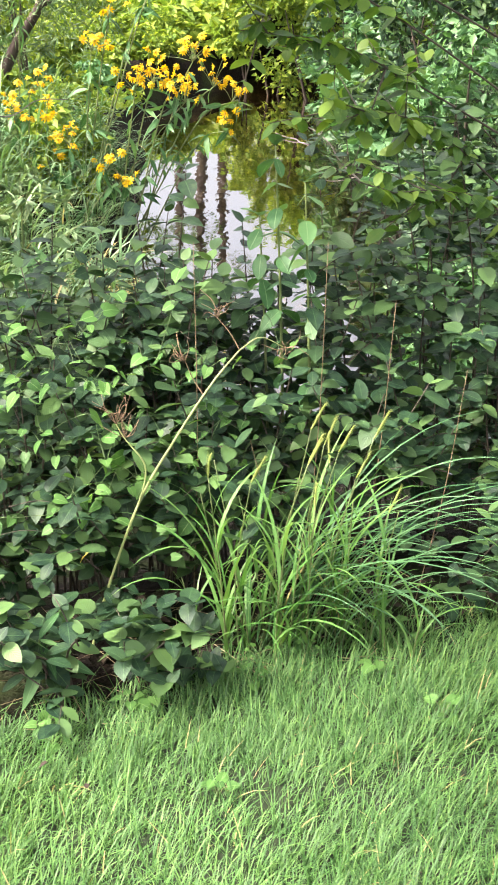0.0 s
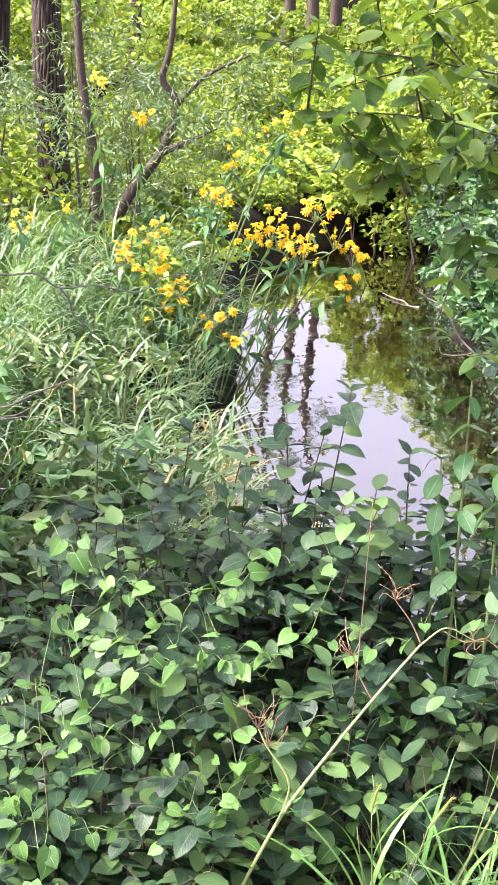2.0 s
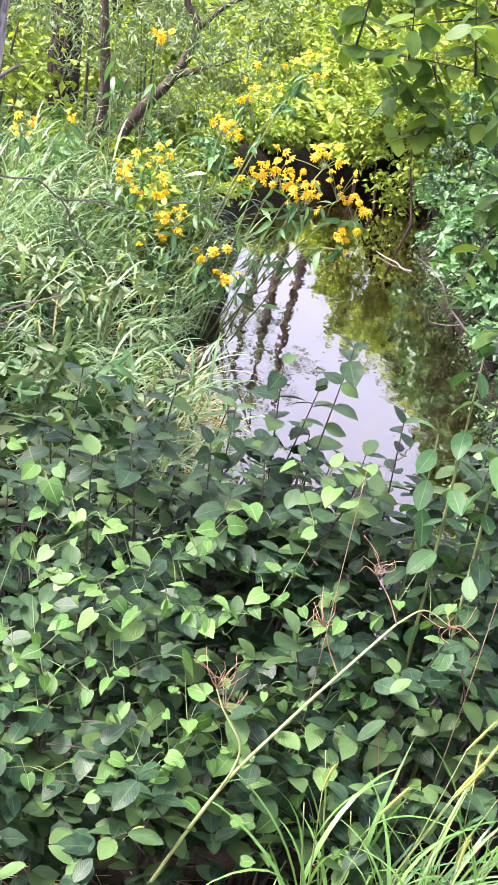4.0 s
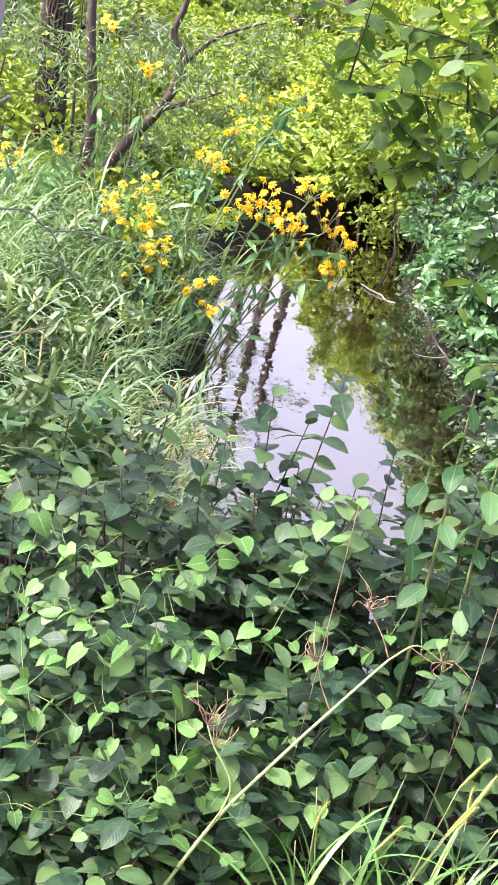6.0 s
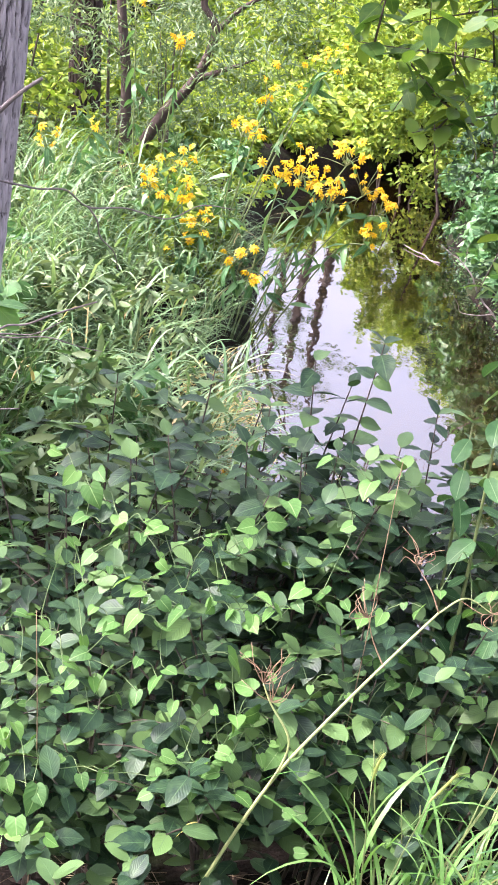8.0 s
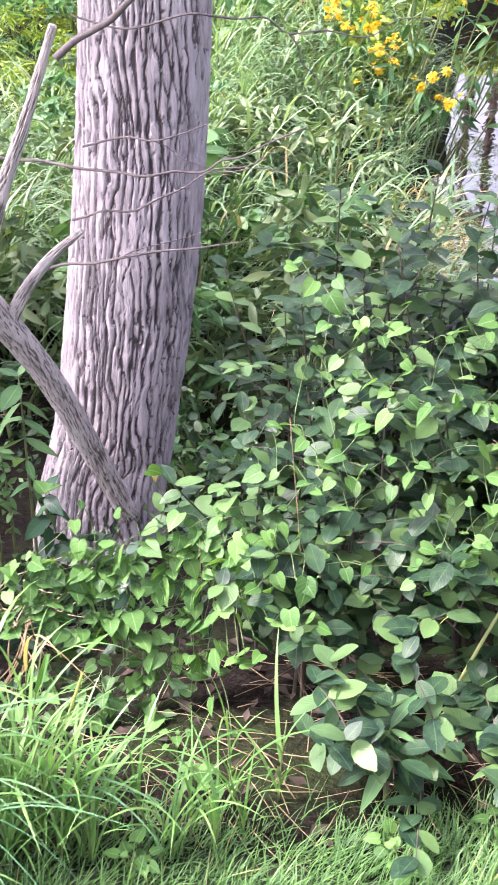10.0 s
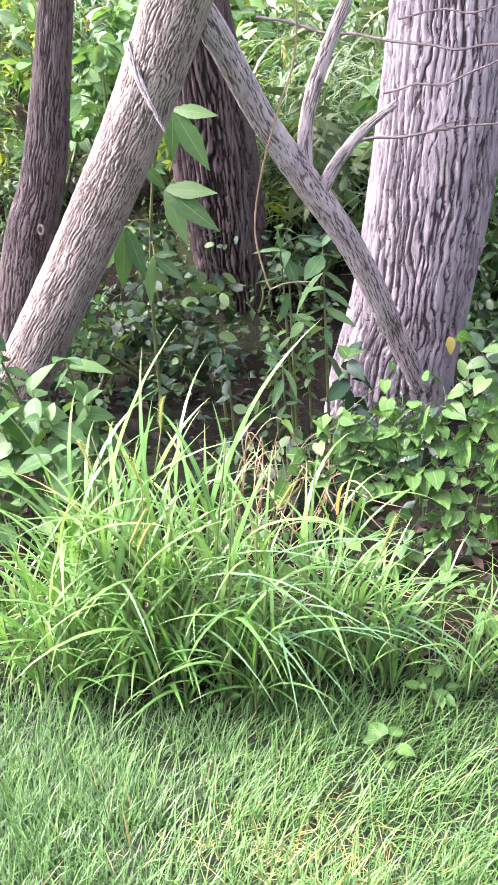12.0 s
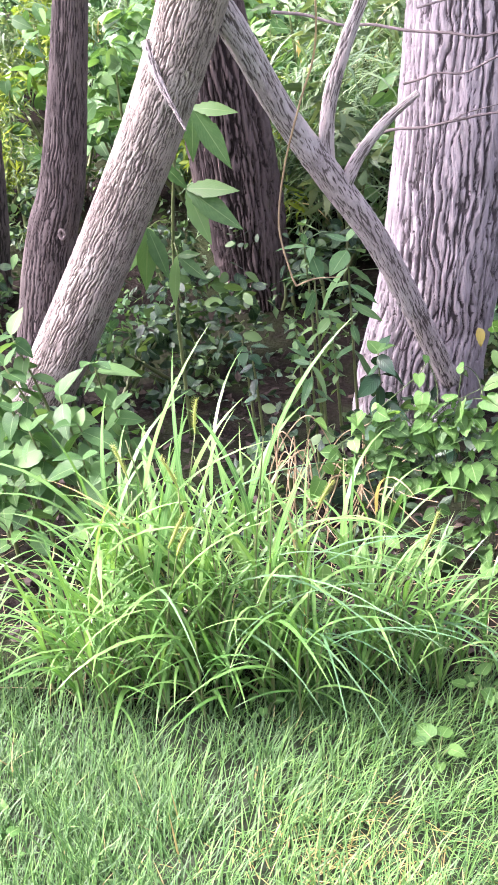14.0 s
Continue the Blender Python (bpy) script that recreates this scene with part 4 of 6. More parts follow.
# ---- plants further off ----
def bush(x, y, tall, wide, mat, template, size, clumps=14, per=90, label="", name="bush", stems=5, group="bushes along the creek", category="bush", low=0.25, flat=0.4, stem_mat=None, squash=1.0):
    """A bush: stems that fork from the ground to clumps of leaves with gaps between them."""
    z = float(height(x, y))
    ob = thing(name, (x, y, z), label, category, group)
    a = RNG.random(clumps) * 6.28
    r = wide * RNG.random(clumps) ** 0.6
    f = RNG.uniform(low, 1.0, clumps)
    c = np.column_stack((x + np.cos(a) * r * (1.15 - 0.5 * f), y + np.sin(a) * r * (1.15 - 0.5 * f) * squash, z + tall * f))
    for k in range(stems):
        t = c[k]
        mid = np.array([x, y, z]) * 0.45 + t * 0.55 + RNG.normal(size=3) * 0.03 * wide
        s = smooth_line([(x + RNG.normal() * 0.03, y + RNG.normal() * 0.03, z - 0.03, 0.008 + 0.006 * tall), (*mid, 0.006 + 0.003 * tall), (*t, 0.003)], 4)
        part("stem", Pile().add(*tube(s[:, :3], s[:, 3], 5)), stem_mat or M_WOODY, ob)
    part("foliage", leaf_cloud(c, RNG.uniform(0.2, 0.42, clumps) * max(wide, 0.3 * tall), per, template, size, flat, 0.3), mat, ob)
    return ob


def reed_clump(x, y, tall, stems, mat, label, wide=0.2, blade=0.33, broad=0.015, to=None, group="reed grass on the bank"):
    """Tall grass: stalks with long drooping blades."""
    z = float(height(x, y))
    ob = thing("reed_grass", (x, y, z), label, "grass", group)
    stalks, n = Pile(), stems * 12
    roots = np.zeros((n, 3))
    for k in range(stems):
        p = np.array([x, y, 0]) + np.array([RNG.normal() * wide, RNG.normal() * wide, 0])
        p[2] = float(height(p[0], p[1]))
        top = p + np.array([RNG.normal() * 0.12 + 0.08, RNG.normal() * 0.12 - 0.03, tall * RNG.uniform(0.65, 1.05)])
        s = smooth_line([(*p, 0.003), (*((p + top) / 2 - np.array([0.02, 0, 0])), 0.0025), (*top, 0.001)], 4)
        stalks.add(*tube(s[:, :3], s[:, 3], 4))
        roots[k * 12:(k + 1) * 12] = p + (top - p) * RNG.uniform(0.1, 1.0, 12)[:, None]
    part("stalks", stalks, M_STEM, ob)
    head = RNG.random(n) * 6.28 if to is None else to + RNG.normal(size=n) * 0.9
    v, t, u = blades(roots, head, RNG.uniform(0.2, 0.8, n), RNG.uniform(0.6, 1.25, n) * blade, RNG.uniform(0.6, 1.2, n) * broad, RNG.uniform(0.9, 1.9, n), 5)
    part("blades", Pile().add(v, t, u), mat, ob)
    return ob


# left bank: reed grass, then weeds
for k in range(64):
    rx, ry = RNG.uniform(-3.0, -0.75), RNG.uniform(4.5, 9.6)
    gap = float(creek_gap(np.array(rx), np.array(ry)))
    if gap < 1.22:
        continue
    reed_clump(rx, ry, RNG.uniform(0.45, 0.85) * (0.7 if gap < 1.35 else 1.0), 13, M_BANK, "tall drooping reed grass on the creek bank", to=-0.5)
for k in range(9):
    ry = 5.9 + k * 0.42
    cx = float(np.interp(ry, CREEK[28:100, 1], CREEK[28:100, 0]))
    reed_clump(cx - 1.16 + RNG.normal() * 0.05, ry, 0.36, 9, M_DRYGRASS if k < 3 else M_BANK, "dry straw-coloured reeds at the water's edge" if k < 3 else "low reeds hanging over the water's edge", 0.13, 0.26, 0.007, to=0.0)

WEED = "sunlit yellow-green weeds under the trees"
for k in range(150):
    wx, wy = RNG.uniform(-6.2, -0.9), RNG.uniform(4.7, 10.5)
    if float(creek_gap(np.array(wx), np.array(wy))) < 1.3 or (wx > -2.6 and wy < 8):
        continue
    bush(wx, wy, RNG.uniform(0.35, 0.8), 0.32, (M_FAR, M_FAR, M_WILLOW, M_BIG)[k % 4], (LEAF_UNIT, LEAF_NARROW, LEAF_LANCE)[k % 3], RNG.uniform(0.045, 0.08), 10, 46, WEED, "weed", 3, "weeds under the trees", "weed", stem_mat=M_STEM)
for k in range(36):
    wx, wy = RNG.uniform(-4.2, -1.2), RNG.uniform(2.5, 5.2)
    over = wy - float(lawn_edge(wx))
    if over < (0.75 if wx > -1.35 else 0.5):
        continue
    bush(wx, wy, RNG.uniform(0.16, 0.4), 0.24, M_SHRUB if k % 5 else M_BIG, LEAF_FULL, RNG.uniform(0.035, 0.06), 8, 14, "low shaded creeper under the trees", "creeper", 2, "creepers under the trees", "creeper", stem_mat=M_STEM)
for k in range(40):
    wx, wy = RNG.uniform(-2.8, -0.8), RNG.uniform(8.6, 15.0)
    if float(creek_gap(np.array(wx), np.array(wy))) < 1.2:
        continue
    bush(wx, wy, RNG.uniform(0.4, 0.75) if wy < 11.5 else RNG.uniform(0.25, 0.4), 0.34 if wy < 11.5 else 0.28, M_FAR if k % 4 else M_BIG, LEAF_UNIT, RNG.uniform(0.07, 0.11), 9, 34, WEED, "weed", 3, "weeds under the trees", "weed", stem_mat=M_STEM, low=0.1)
for k in range(30):
    reed_clump(RNG.uniform(-5.6, -1.9), RNG.uniform(6.0, 9.0), RNG.uniform(0.5, 0.9), 9, M_BANK, "tuft of pale bank grass under the trees", 0.15, 0.34, 0.012)

for k in range(44):
    wx, wy = RNG.uniform(-3.0, -0.8), RNG.uniform(4.6, 9.2)
    if float(creek_gap(np.array(wx), np.array(wy))) < 1.25:
        continue
    bush(wx, wy, RNG.uniform(0.5, 0.85), 0.3, M_WILLOW if k % 3 else M_BIG, LEAF_LANCE, RNG.uniform(0.09, 0.13), 9, 20, "grey-green long-leaved weed among the reeds", "weed", 3, "weeds on the bank", "weed", stem_mat=M_STEM)

# right bank: dark bushes; far end: sunlit bushes over the dark hollow
# about half take the darker shrub leaf, for the shade on this bank
for bx, by, bt, bw in [(0.80, 6.7, 0.35, 0.25), (0.85, 6.2, 0.4, 0.28), (0.62, 5.5, 0.45, 0.3), (1.0, 5.9, 0.55, 0.3), (0.82, 7.4, 0.35, 0.24), (0.82, 8.1, 0.4, 0.24), (0.95, 7.0, 0.5, 0.3), (0.98, 7.7, 0.55, 0.32), (0.98, 8.5, 0.6, 0.34), (0.98, 9.3, 0.7, 0.36), (0.95, 10.1, 0.75, 0.36), (0.9, 10.9, 0.8, 0.4), (0.82, 11.8, 0.9, 0.4), (0.75, 12.7, 0.95, 0.45), (0.85, 13.6, 1.1, 0.5), (1.15, 7.4, 0.75, 0.45), (1.35, 8.6, 1.2, 0.55), (1.3, 10.0, 1.25, 0.6), (1.25, 11.4, 1.3, 0.65), (1.5, 12.8, 1.5, 0.75), (2.1, 9.2, 1.6, 0.7), (2.2, 11.0, 1.8, 0.8), (2.0, 7.4, 1.3, 0.6), (1.5, 6.3, 0.9, 0.45), (2.3, 6.3, 1.2, 0.5)]:
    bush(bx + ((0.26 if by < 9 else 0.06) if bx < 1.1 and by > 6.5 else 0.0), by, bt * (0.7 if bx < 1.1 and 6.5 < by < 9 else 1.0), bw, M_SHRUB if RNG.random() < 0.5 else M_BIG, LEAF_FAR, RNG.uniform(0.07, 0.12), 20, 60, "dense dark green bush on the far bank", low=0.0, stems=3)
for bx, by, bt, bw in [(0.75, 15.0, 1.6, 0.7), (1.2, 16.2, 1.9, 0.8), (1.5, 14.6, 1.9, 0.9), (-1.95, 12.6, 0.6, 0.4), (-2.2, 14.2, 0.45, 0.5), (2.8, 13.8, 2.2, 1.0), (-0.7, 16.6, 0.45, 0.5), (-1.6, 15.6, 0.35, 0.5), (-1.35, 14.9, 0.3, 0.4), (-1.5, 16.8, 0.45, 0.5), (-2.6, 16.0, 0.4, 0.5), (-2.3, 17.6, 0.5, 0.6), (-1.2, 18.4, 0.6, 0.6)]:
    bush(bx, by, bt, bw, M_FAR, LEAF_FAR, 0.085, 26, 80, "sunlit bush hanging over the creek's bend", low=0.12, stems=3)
# stems take the darkened far bark, as if shaded in the hollow
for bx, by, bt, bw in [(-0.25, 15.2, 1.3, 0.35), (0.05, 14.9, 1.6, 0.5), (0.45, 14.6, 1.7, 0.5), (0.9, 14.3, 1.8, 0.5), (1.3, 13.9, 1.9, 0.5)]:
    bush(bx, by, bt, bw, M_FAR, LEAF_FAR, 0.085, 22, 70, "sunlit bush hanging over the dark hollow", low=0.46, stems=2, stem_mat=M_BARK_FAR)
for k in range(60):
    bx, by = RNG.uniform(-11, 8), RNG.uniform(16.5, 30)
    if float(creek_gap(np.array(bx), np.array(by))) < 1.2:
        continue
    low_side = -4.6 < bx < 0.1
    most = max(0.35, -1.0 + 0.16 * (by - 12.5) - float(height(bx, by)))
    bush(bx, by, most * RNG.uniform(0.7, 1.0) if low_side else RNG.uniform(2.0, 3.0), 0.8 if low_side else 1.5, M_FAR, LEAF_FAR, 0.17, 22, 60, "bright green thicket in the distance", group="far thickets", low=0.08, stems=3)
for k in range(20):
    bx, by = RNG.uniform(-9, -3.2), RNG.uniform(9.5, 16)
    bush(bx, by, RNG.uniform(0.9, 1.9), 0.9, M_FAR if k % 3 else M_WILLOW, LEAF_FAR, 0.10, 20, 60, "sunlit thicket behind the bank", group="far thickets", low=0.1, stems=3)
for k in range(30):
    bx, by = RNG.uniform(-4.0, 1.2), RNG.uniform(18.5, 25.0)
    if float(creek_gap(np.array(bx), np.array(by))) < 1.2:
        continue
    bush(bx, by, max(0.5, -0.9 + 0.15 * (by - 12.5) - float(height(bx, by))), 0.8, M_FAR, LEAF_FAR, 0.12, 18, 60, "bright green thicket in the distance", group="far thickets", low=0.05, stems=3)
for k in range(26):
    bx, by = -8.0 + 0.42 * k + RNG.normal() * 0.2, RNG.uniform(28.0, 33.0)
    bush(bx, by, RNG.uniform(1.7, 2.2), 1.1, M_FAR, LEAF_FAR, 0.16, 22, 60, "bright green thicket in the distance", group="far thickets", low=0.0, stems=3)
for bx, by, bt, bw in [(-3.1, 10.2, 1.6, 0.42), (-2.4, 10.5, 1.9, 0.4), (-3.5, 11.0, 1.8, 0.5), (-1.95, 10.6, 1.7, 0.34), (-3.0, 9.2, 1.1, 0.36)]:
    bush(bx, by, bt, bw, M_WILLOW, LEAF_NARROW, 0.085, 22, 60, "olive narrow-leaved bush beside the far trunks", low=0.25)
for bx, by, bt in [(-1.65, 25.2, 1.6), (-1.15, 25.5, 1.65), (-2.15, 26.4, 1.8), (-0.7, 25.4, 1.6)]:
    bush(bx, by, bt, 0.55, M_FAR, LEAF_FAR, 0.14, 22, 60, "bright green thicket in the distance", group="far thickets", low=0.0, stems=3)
for tx, ty, th in [(-1.55, 26.0, 6.5), (-1.12, 26.6, 6.0), (-2.1, 27.5, 7.0), (-5.0, 26.0, 9.0)]:
    tree("slender distant tree with a thin crown", [(tx, ty, -0.6), (tx + 0.1, ty, 1.5), (tx + 0.05, ty, 3.0)], [0.16, 0.12, 0.10], M_BARK_FAR, None, 12, 6,
         upper=[(tx, ty, 5.0, 0.07), (tx + 0.2, ty, th, 0.02)], crown=[(tx - 0.3, ty, th * 0.6, 0.7), (tx + 0.3, ty, th * 0.8, 0.6)], leaf=0.16, per=40)


# near-black earth sheet added at the creek's bend as the hollow's shade
def hollow_shade_bank():
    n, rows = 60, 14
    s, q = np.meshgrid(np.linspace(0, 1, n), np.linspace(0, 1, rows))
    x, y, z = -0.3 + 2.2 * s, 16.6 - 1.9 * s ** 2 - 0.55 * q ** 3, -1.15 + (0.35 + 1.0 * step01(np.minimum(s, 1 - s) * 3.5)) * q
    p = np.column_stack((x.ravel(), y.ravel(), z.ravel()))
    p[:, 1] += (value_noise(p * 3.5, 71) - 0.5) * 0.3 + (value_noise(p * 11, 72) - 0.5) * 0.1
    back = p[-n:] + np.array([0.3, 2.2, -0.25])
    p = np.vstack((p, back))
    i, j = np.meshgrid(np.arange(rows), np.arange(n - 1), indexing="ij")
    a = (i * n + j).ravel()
    single("creek_bank", Pile().add(p, np.concatenate((np.column_stack((a, a + 1, a + 1 + n)), np.column_stack((a, a + 1 + n, a + n)))), p[:, :2] * 0), M_SOIL, "near-black earth sheet added as the hollow's shade at the creek's bend", "bank", kind="structure")


hollow_shade_bank()


# sapling with narrow leaves and its crooked limb
def sapling():
    ob = thing("sapling", (-2.06, 9.5, float(height(-2.06, 9.5))), "narrow-leaved sapling with a crooked dark limb", "tree", "trees by the creek")
    lines = [[(-2.08, 9.5, -0.75, 0.05), (-2.06, 9.5, -0.12, 0.042), (-2.10, 9.5, 0.5, 0.036), (-2.2, 9.5, 1.16, 0.03), (-2.25, 9.5, 2.4, 0.015)],
             [(-2.03, 9.48, -0.75, 0.05), (-1.98, 9.46, -0.12, 0.045), (-1.83, 9.44, 0.248, 0.04), (-1.60, 9.4, 0.568, 0.033), (-1.50, 9.4, 0.893, 0.028), (-1.60, 9.4, 1.06, 0.024), (-1.55, 9.4, 1.29, 0.02), (-1.5, 9.4, 1.9, 0.01)],
             [(-1.62, 9.4, 0.55, 0.026), (-1.4, 9.35, 0.66, 0.018), (-1.2, 9.3, 0.76, 0.006)],
             [(-1.5, 9.4, 0.89, 0.02), (-1.3, 9.4, 1.1, 0.014), (-1.0, 9.35, 1.25, 0.006)],
             [(-2.1, 9.5, 0.6, 0.015), (-2.35, 9.4, 0.8, 0.01), (-2.6, 9.3, 0.85, 0.005)]]
    centres = []
    for k, pts in enumerate(lines):
        s = smooth_line(pts, 6)
        part("trunk" if k == 0 else "limb", Pile().add(*tube(s[:, :3], s[:, 3], 8)), M_BARK_FAR, ob)
        for q in range(13):
            p = s[RNG.integers(len(s) // 3, len(s)), :3]
            centres.append(p + RNG.normal(size=3) * np.array([0.16, 0.2, 0.14]))
    part("foliage", leaf_cloud(np.array(centres), np.full(len(centres), 0.22), 60, LEAF_NARROW, 0.08, 0.3, 0.5), M_WILLOW, ob)


sapling()


# ---- yellow flowers ----
def petal_ring():
    pile = Pile()
    t = leaf_shape([(0, 0.06, 0), (0.35, 0.17, 0.35), (0.75, 0.19, 0.75), (1.0, 0.05, 1.0)], 0.030, 0.1, 0.35)
    a = np.arange(9) / 9 * 6.283
    turns = np.array([rot_to((math.cos(k), math.sin(k), -0.12 + 0.1 * math.sin(k * 3))) for k in a])
    return pile.many(t, turns, np.stack((np.cos(a) * 0.006, np.sin(a) * 0.006, a * 0), axis=-1)).mesh("flower", M_PETAL)


def disc_mesh():
    s = np.array([(0, 0, -0.006, 0.007), (0, 0, 0.002, 0.011), (0, 0, 0.008, 0.009), (0, 0, 0.012, 0.004)])
    return Pile().add(*tube(s[:, :3], s[:, 3], 8)).mesh("disc", M_DISC)


FLOWER, DISC = petal_ring(), disc_mesh()


def sunflower(x, y, clusters, label="tall wild sunflower in yellow bloom"):
    """clusters: (x, y, z, heads, spread) where its flowers stand."""
    z = float(height(x, y))
    ob = thing("wild_sunflower", (x, y, z), label, "flower", "yellow flowers on the bank")
    leaves = Pile()
    for cx, cy, cz, heads, spread in clusters:
        top = np.array([cx, cy, cz - 0.05])
        root = np.array([x + RNG.normal() * 0.04, y + RNG.normal() * 0.04, z - 0.02])
        mid = root * 0.35 + top * 0.65 + np.array([0, 0, 0.25 * abs(cx - x)])
        s = smooth_line([(*root, 0.006), (*mid, 0.005), (*top, 0.003)], 7)
        part("stem", Pile().add(*tube(s[:, :3], s[:, 3], 5)), M_STEM, ob)
        k = RNG.integers(3, len(s), 16)
        leaves.many(LEAF_LANCE, random_turns(16, 0.6, 0.5, 0.13), s[k, :3])
        for h in range(int(heads * 1.7)):
            p = np.array([cx, cy, cz]) + RNG.normal(size=3) * spread
            st = smooth_line([(*s[-2, :3], 0.002), (*((s[-2, :3] + p) / 2 + np.array([0, 0, 0.01])), 0.0018), (*p, 0.0015)], 3)
            part("flower_stalk", Pile().add(*tube(st[:, :3], st[:, 3], 4)), M_STEM, ob)
            m = Matrix.Translation(p) @ Euler((0.7 + RNG.normal() * 0.45, RNG.normal() * 0.45, RNG.random() * 6.28)).to_matrix().to_4x4() @ Matrix.Scale(RNG.uniform(0.7, 1.05), 4)
            f = shared("flower", FLOWER, ob, m)
            d = new("disc", DISC)
            d.parent = f
    part("foliage", leaves, M_BIG, ob)
    return ob


sunflower(-0.95, 8.7, [(-0.17, 8.5, 0.09, 5, 0.05), (-0.24, 8.45, -0.10, 3, 0.04), (-0.30, 8.5, 0.20, 7, 0.06), (-0.44, 8.5, 0.38, 8, 0.08)])
sunflower(-1.0, 8.6, [(-0.60, 8.5, 0.19, 10, 0.07), (-0.72, 8.5, 0.24, 8, 0.07), (-0.84, 8.5, 0.20, 6, 0.06), (-0.5, 8.5, 0.10, 6, 0.06)])
sunflower(-1.25, 8.6, [(-1.12, 8.5, 0.464, 6, 0.05), (-1.0, 8.6, 0.66, 4, 0.06), (-0.75, 8.7, 0.75, 4, 0.08), (-0.62, 8.7, 0.95, 4, 0.08)])
sunflower(-1.6, 8.1, [(-1.46, 8.0, 0.247, 5, 0.05), (-1.57, 8.0, 0.10, 6, 0.05), (-1.36, 8.0, 0.07, 6, 0.05)])
sunflower(-1.3, 8.0, [(-1.23, 8.0, -0.075, 6, 0.05), (-0.99, 8.0, -0.229, 6, 0.06), (-0.88, 8.0, -0.35, 3, 0.05), (-1.35, 8.0, -0.2, 2, 0.05)])
sunflower(-2.3, 8.2, [(-2.21, 8.0, 0.287, 5, 0.05), (-1.93, 8.0, 0.41, 2, 0.03)])
sunflower(-1.7, 8.7, [(-1.554, 8.5, 0.885, 4, 0.04), (-1.868, 8.5, 1.086, 3, 0.04)])


# ---- overhanging branch at the upper right, and broad-leaved plants ----
def overhang():
    ob = thing("young_tree", (0.95, 3.5, float(height(0.95, 3.5))), "young tree with broad dark leaves hanging over the bank", "tree", "trees by the creek")
    s = smooth_line([(0.95, 3.5, -0.6, 0.03), (0.9, 3.48, 0.4, 0.026), (0.82, 3.45, 1.2, 0.022), (0.75, 3.4, 2.2, 0.014)], 8)
    part("trunk", Pile().add(*tube(s[:, :3], s[:, 3], 10)), M_BARK_DARK, ob)
    pile = Pile()
    for pts in [[(0.82, 3.45, 1.1), (0.35, 3.2, 1.36), (0.0, 3.05, 1.44), (-0.36, 3.0, 1.47)],
                [(0.83, 3.45, 0.95), (0.35, 3.15, 1.22), (0.0, 3.02, 1.34), (-0.30, 2.98, 1.35)],
                [(0.83, 3.45, 0.8), (0.35, 3.15, 1.14), (0.05, 3.05, 1.27), (-0.18, 3.0, 1.21)],
                [(0.83, 3.45, 1.2), (0.4, 3.2, 1.5), (0.1, 3.0, 1.56), (-0.25, 2.9, 1.6)],
                [(0.84, 3.45, 0.7), (0.4, 3.2, 0.98), (0.2, 3.1, 1.08), (0.0, 3.0, 1.12)],
                [(0.85, 3.45, 0.5), (0.55, 3.2, 0.8), (0.4, 3.1, 0.9), (0.2, 3.0, 0.95)],
                [(0.85, 3.45, 0.4), (0.65, 3.2, 0.65), (0.5, 3.1, 0.72), (0.35, 3.0, 0.74)]]:
        leafy_stem(ob, pts, 0.0032, OVERHANG_LEAVES, 20, size=1.0, name="branch", fill=(pile, LEAF_FULL, 0.055), singles=8, start=0.3, dips=(-0.1, 0.9))
        for q in range(12):
            f = RNG.uniform(0.3, 0.98) * 3
            k = min(int(f), 2)
            p = np.array(pts[k]) + (np.array(pts[k + 1]) - np.array(pts[k])) * (f - k)
            end = p + np.array([RNG.normal() * 0.08 - 0.05, RNG.normal() * 0.12, RNG.normal() * 0.08])
            leafy_stem(ob, [p, (p + end) / 2, end], 0.0025, OVERHANG_LEAVES, 3, name="twig", fill=(pile, LEAF_FULL, 0.055), singles=1, dips=(0.0, 0.9))
    if pile.n:
        part("foliage", pile, M_OVER, ob)


M_OVER = leaf_material("overhanging_leaf", (0.035, 0.095, 0.022), (0.08, 0.18, 0.035), (0.22, 0.34, 0.06), vein=(0.15, 0.24, 0.06), through_light=0.5, gloss=0.45)
OVERHANG_LEAVES = leaf_set(ELLIPTIC, M_OVER, [0.042, 0.050, 0.058]) + leaf_set(ROUND, M_OVER, [0.044, 0.052])
overhang()


def broad_plant(x, y, tall, pairs, label, size=1.0, lean=(0, 0), leaves=None):
    z = float(height(x, y))
    ob = thing("broadleaf_weed", (x, y, z), label, "weed", "broad-leaved weeds")
    leafy_stem(ob, [(x, y, z - 0.02), (x + lean[0] * 0.4, y + lean[1] * 0.4, z + tall * 0.6), (x + lean[0], y + lean[1], z + tall)], 0.006, leaves or BIG_LEAVES, pairs, M_STEM, 0.3, size, dips=(0.1, 0.9))
    return ob


M_PALELEAF = leaf_material("pale_toothed_leaf", (0.045, 0.125, 0.04), (0.085, 0.205, 0.065), (0.16, 0.31, 0.11), vein=(0.22, 0.36, 0.16), through_light=0.4, gloss=0.42, veins=11)
TOOTHED = [(0, 0.012, 0), (0.10, 0.07, 0.08), (0.17, 0.085, 0.18), (0.24, 0.125, 0.22), (0.33, 0.13, 0.34), (0.40, 0.16, 0.38), (0.50, 0.15, 0.51), (0.57, 0.15, 0.56), (0.67, 0.115, 0.68), (0.74, 0.10, 0.73), (0.85, 0.055, 0.86), (1.0, 0.004, 0.995)]


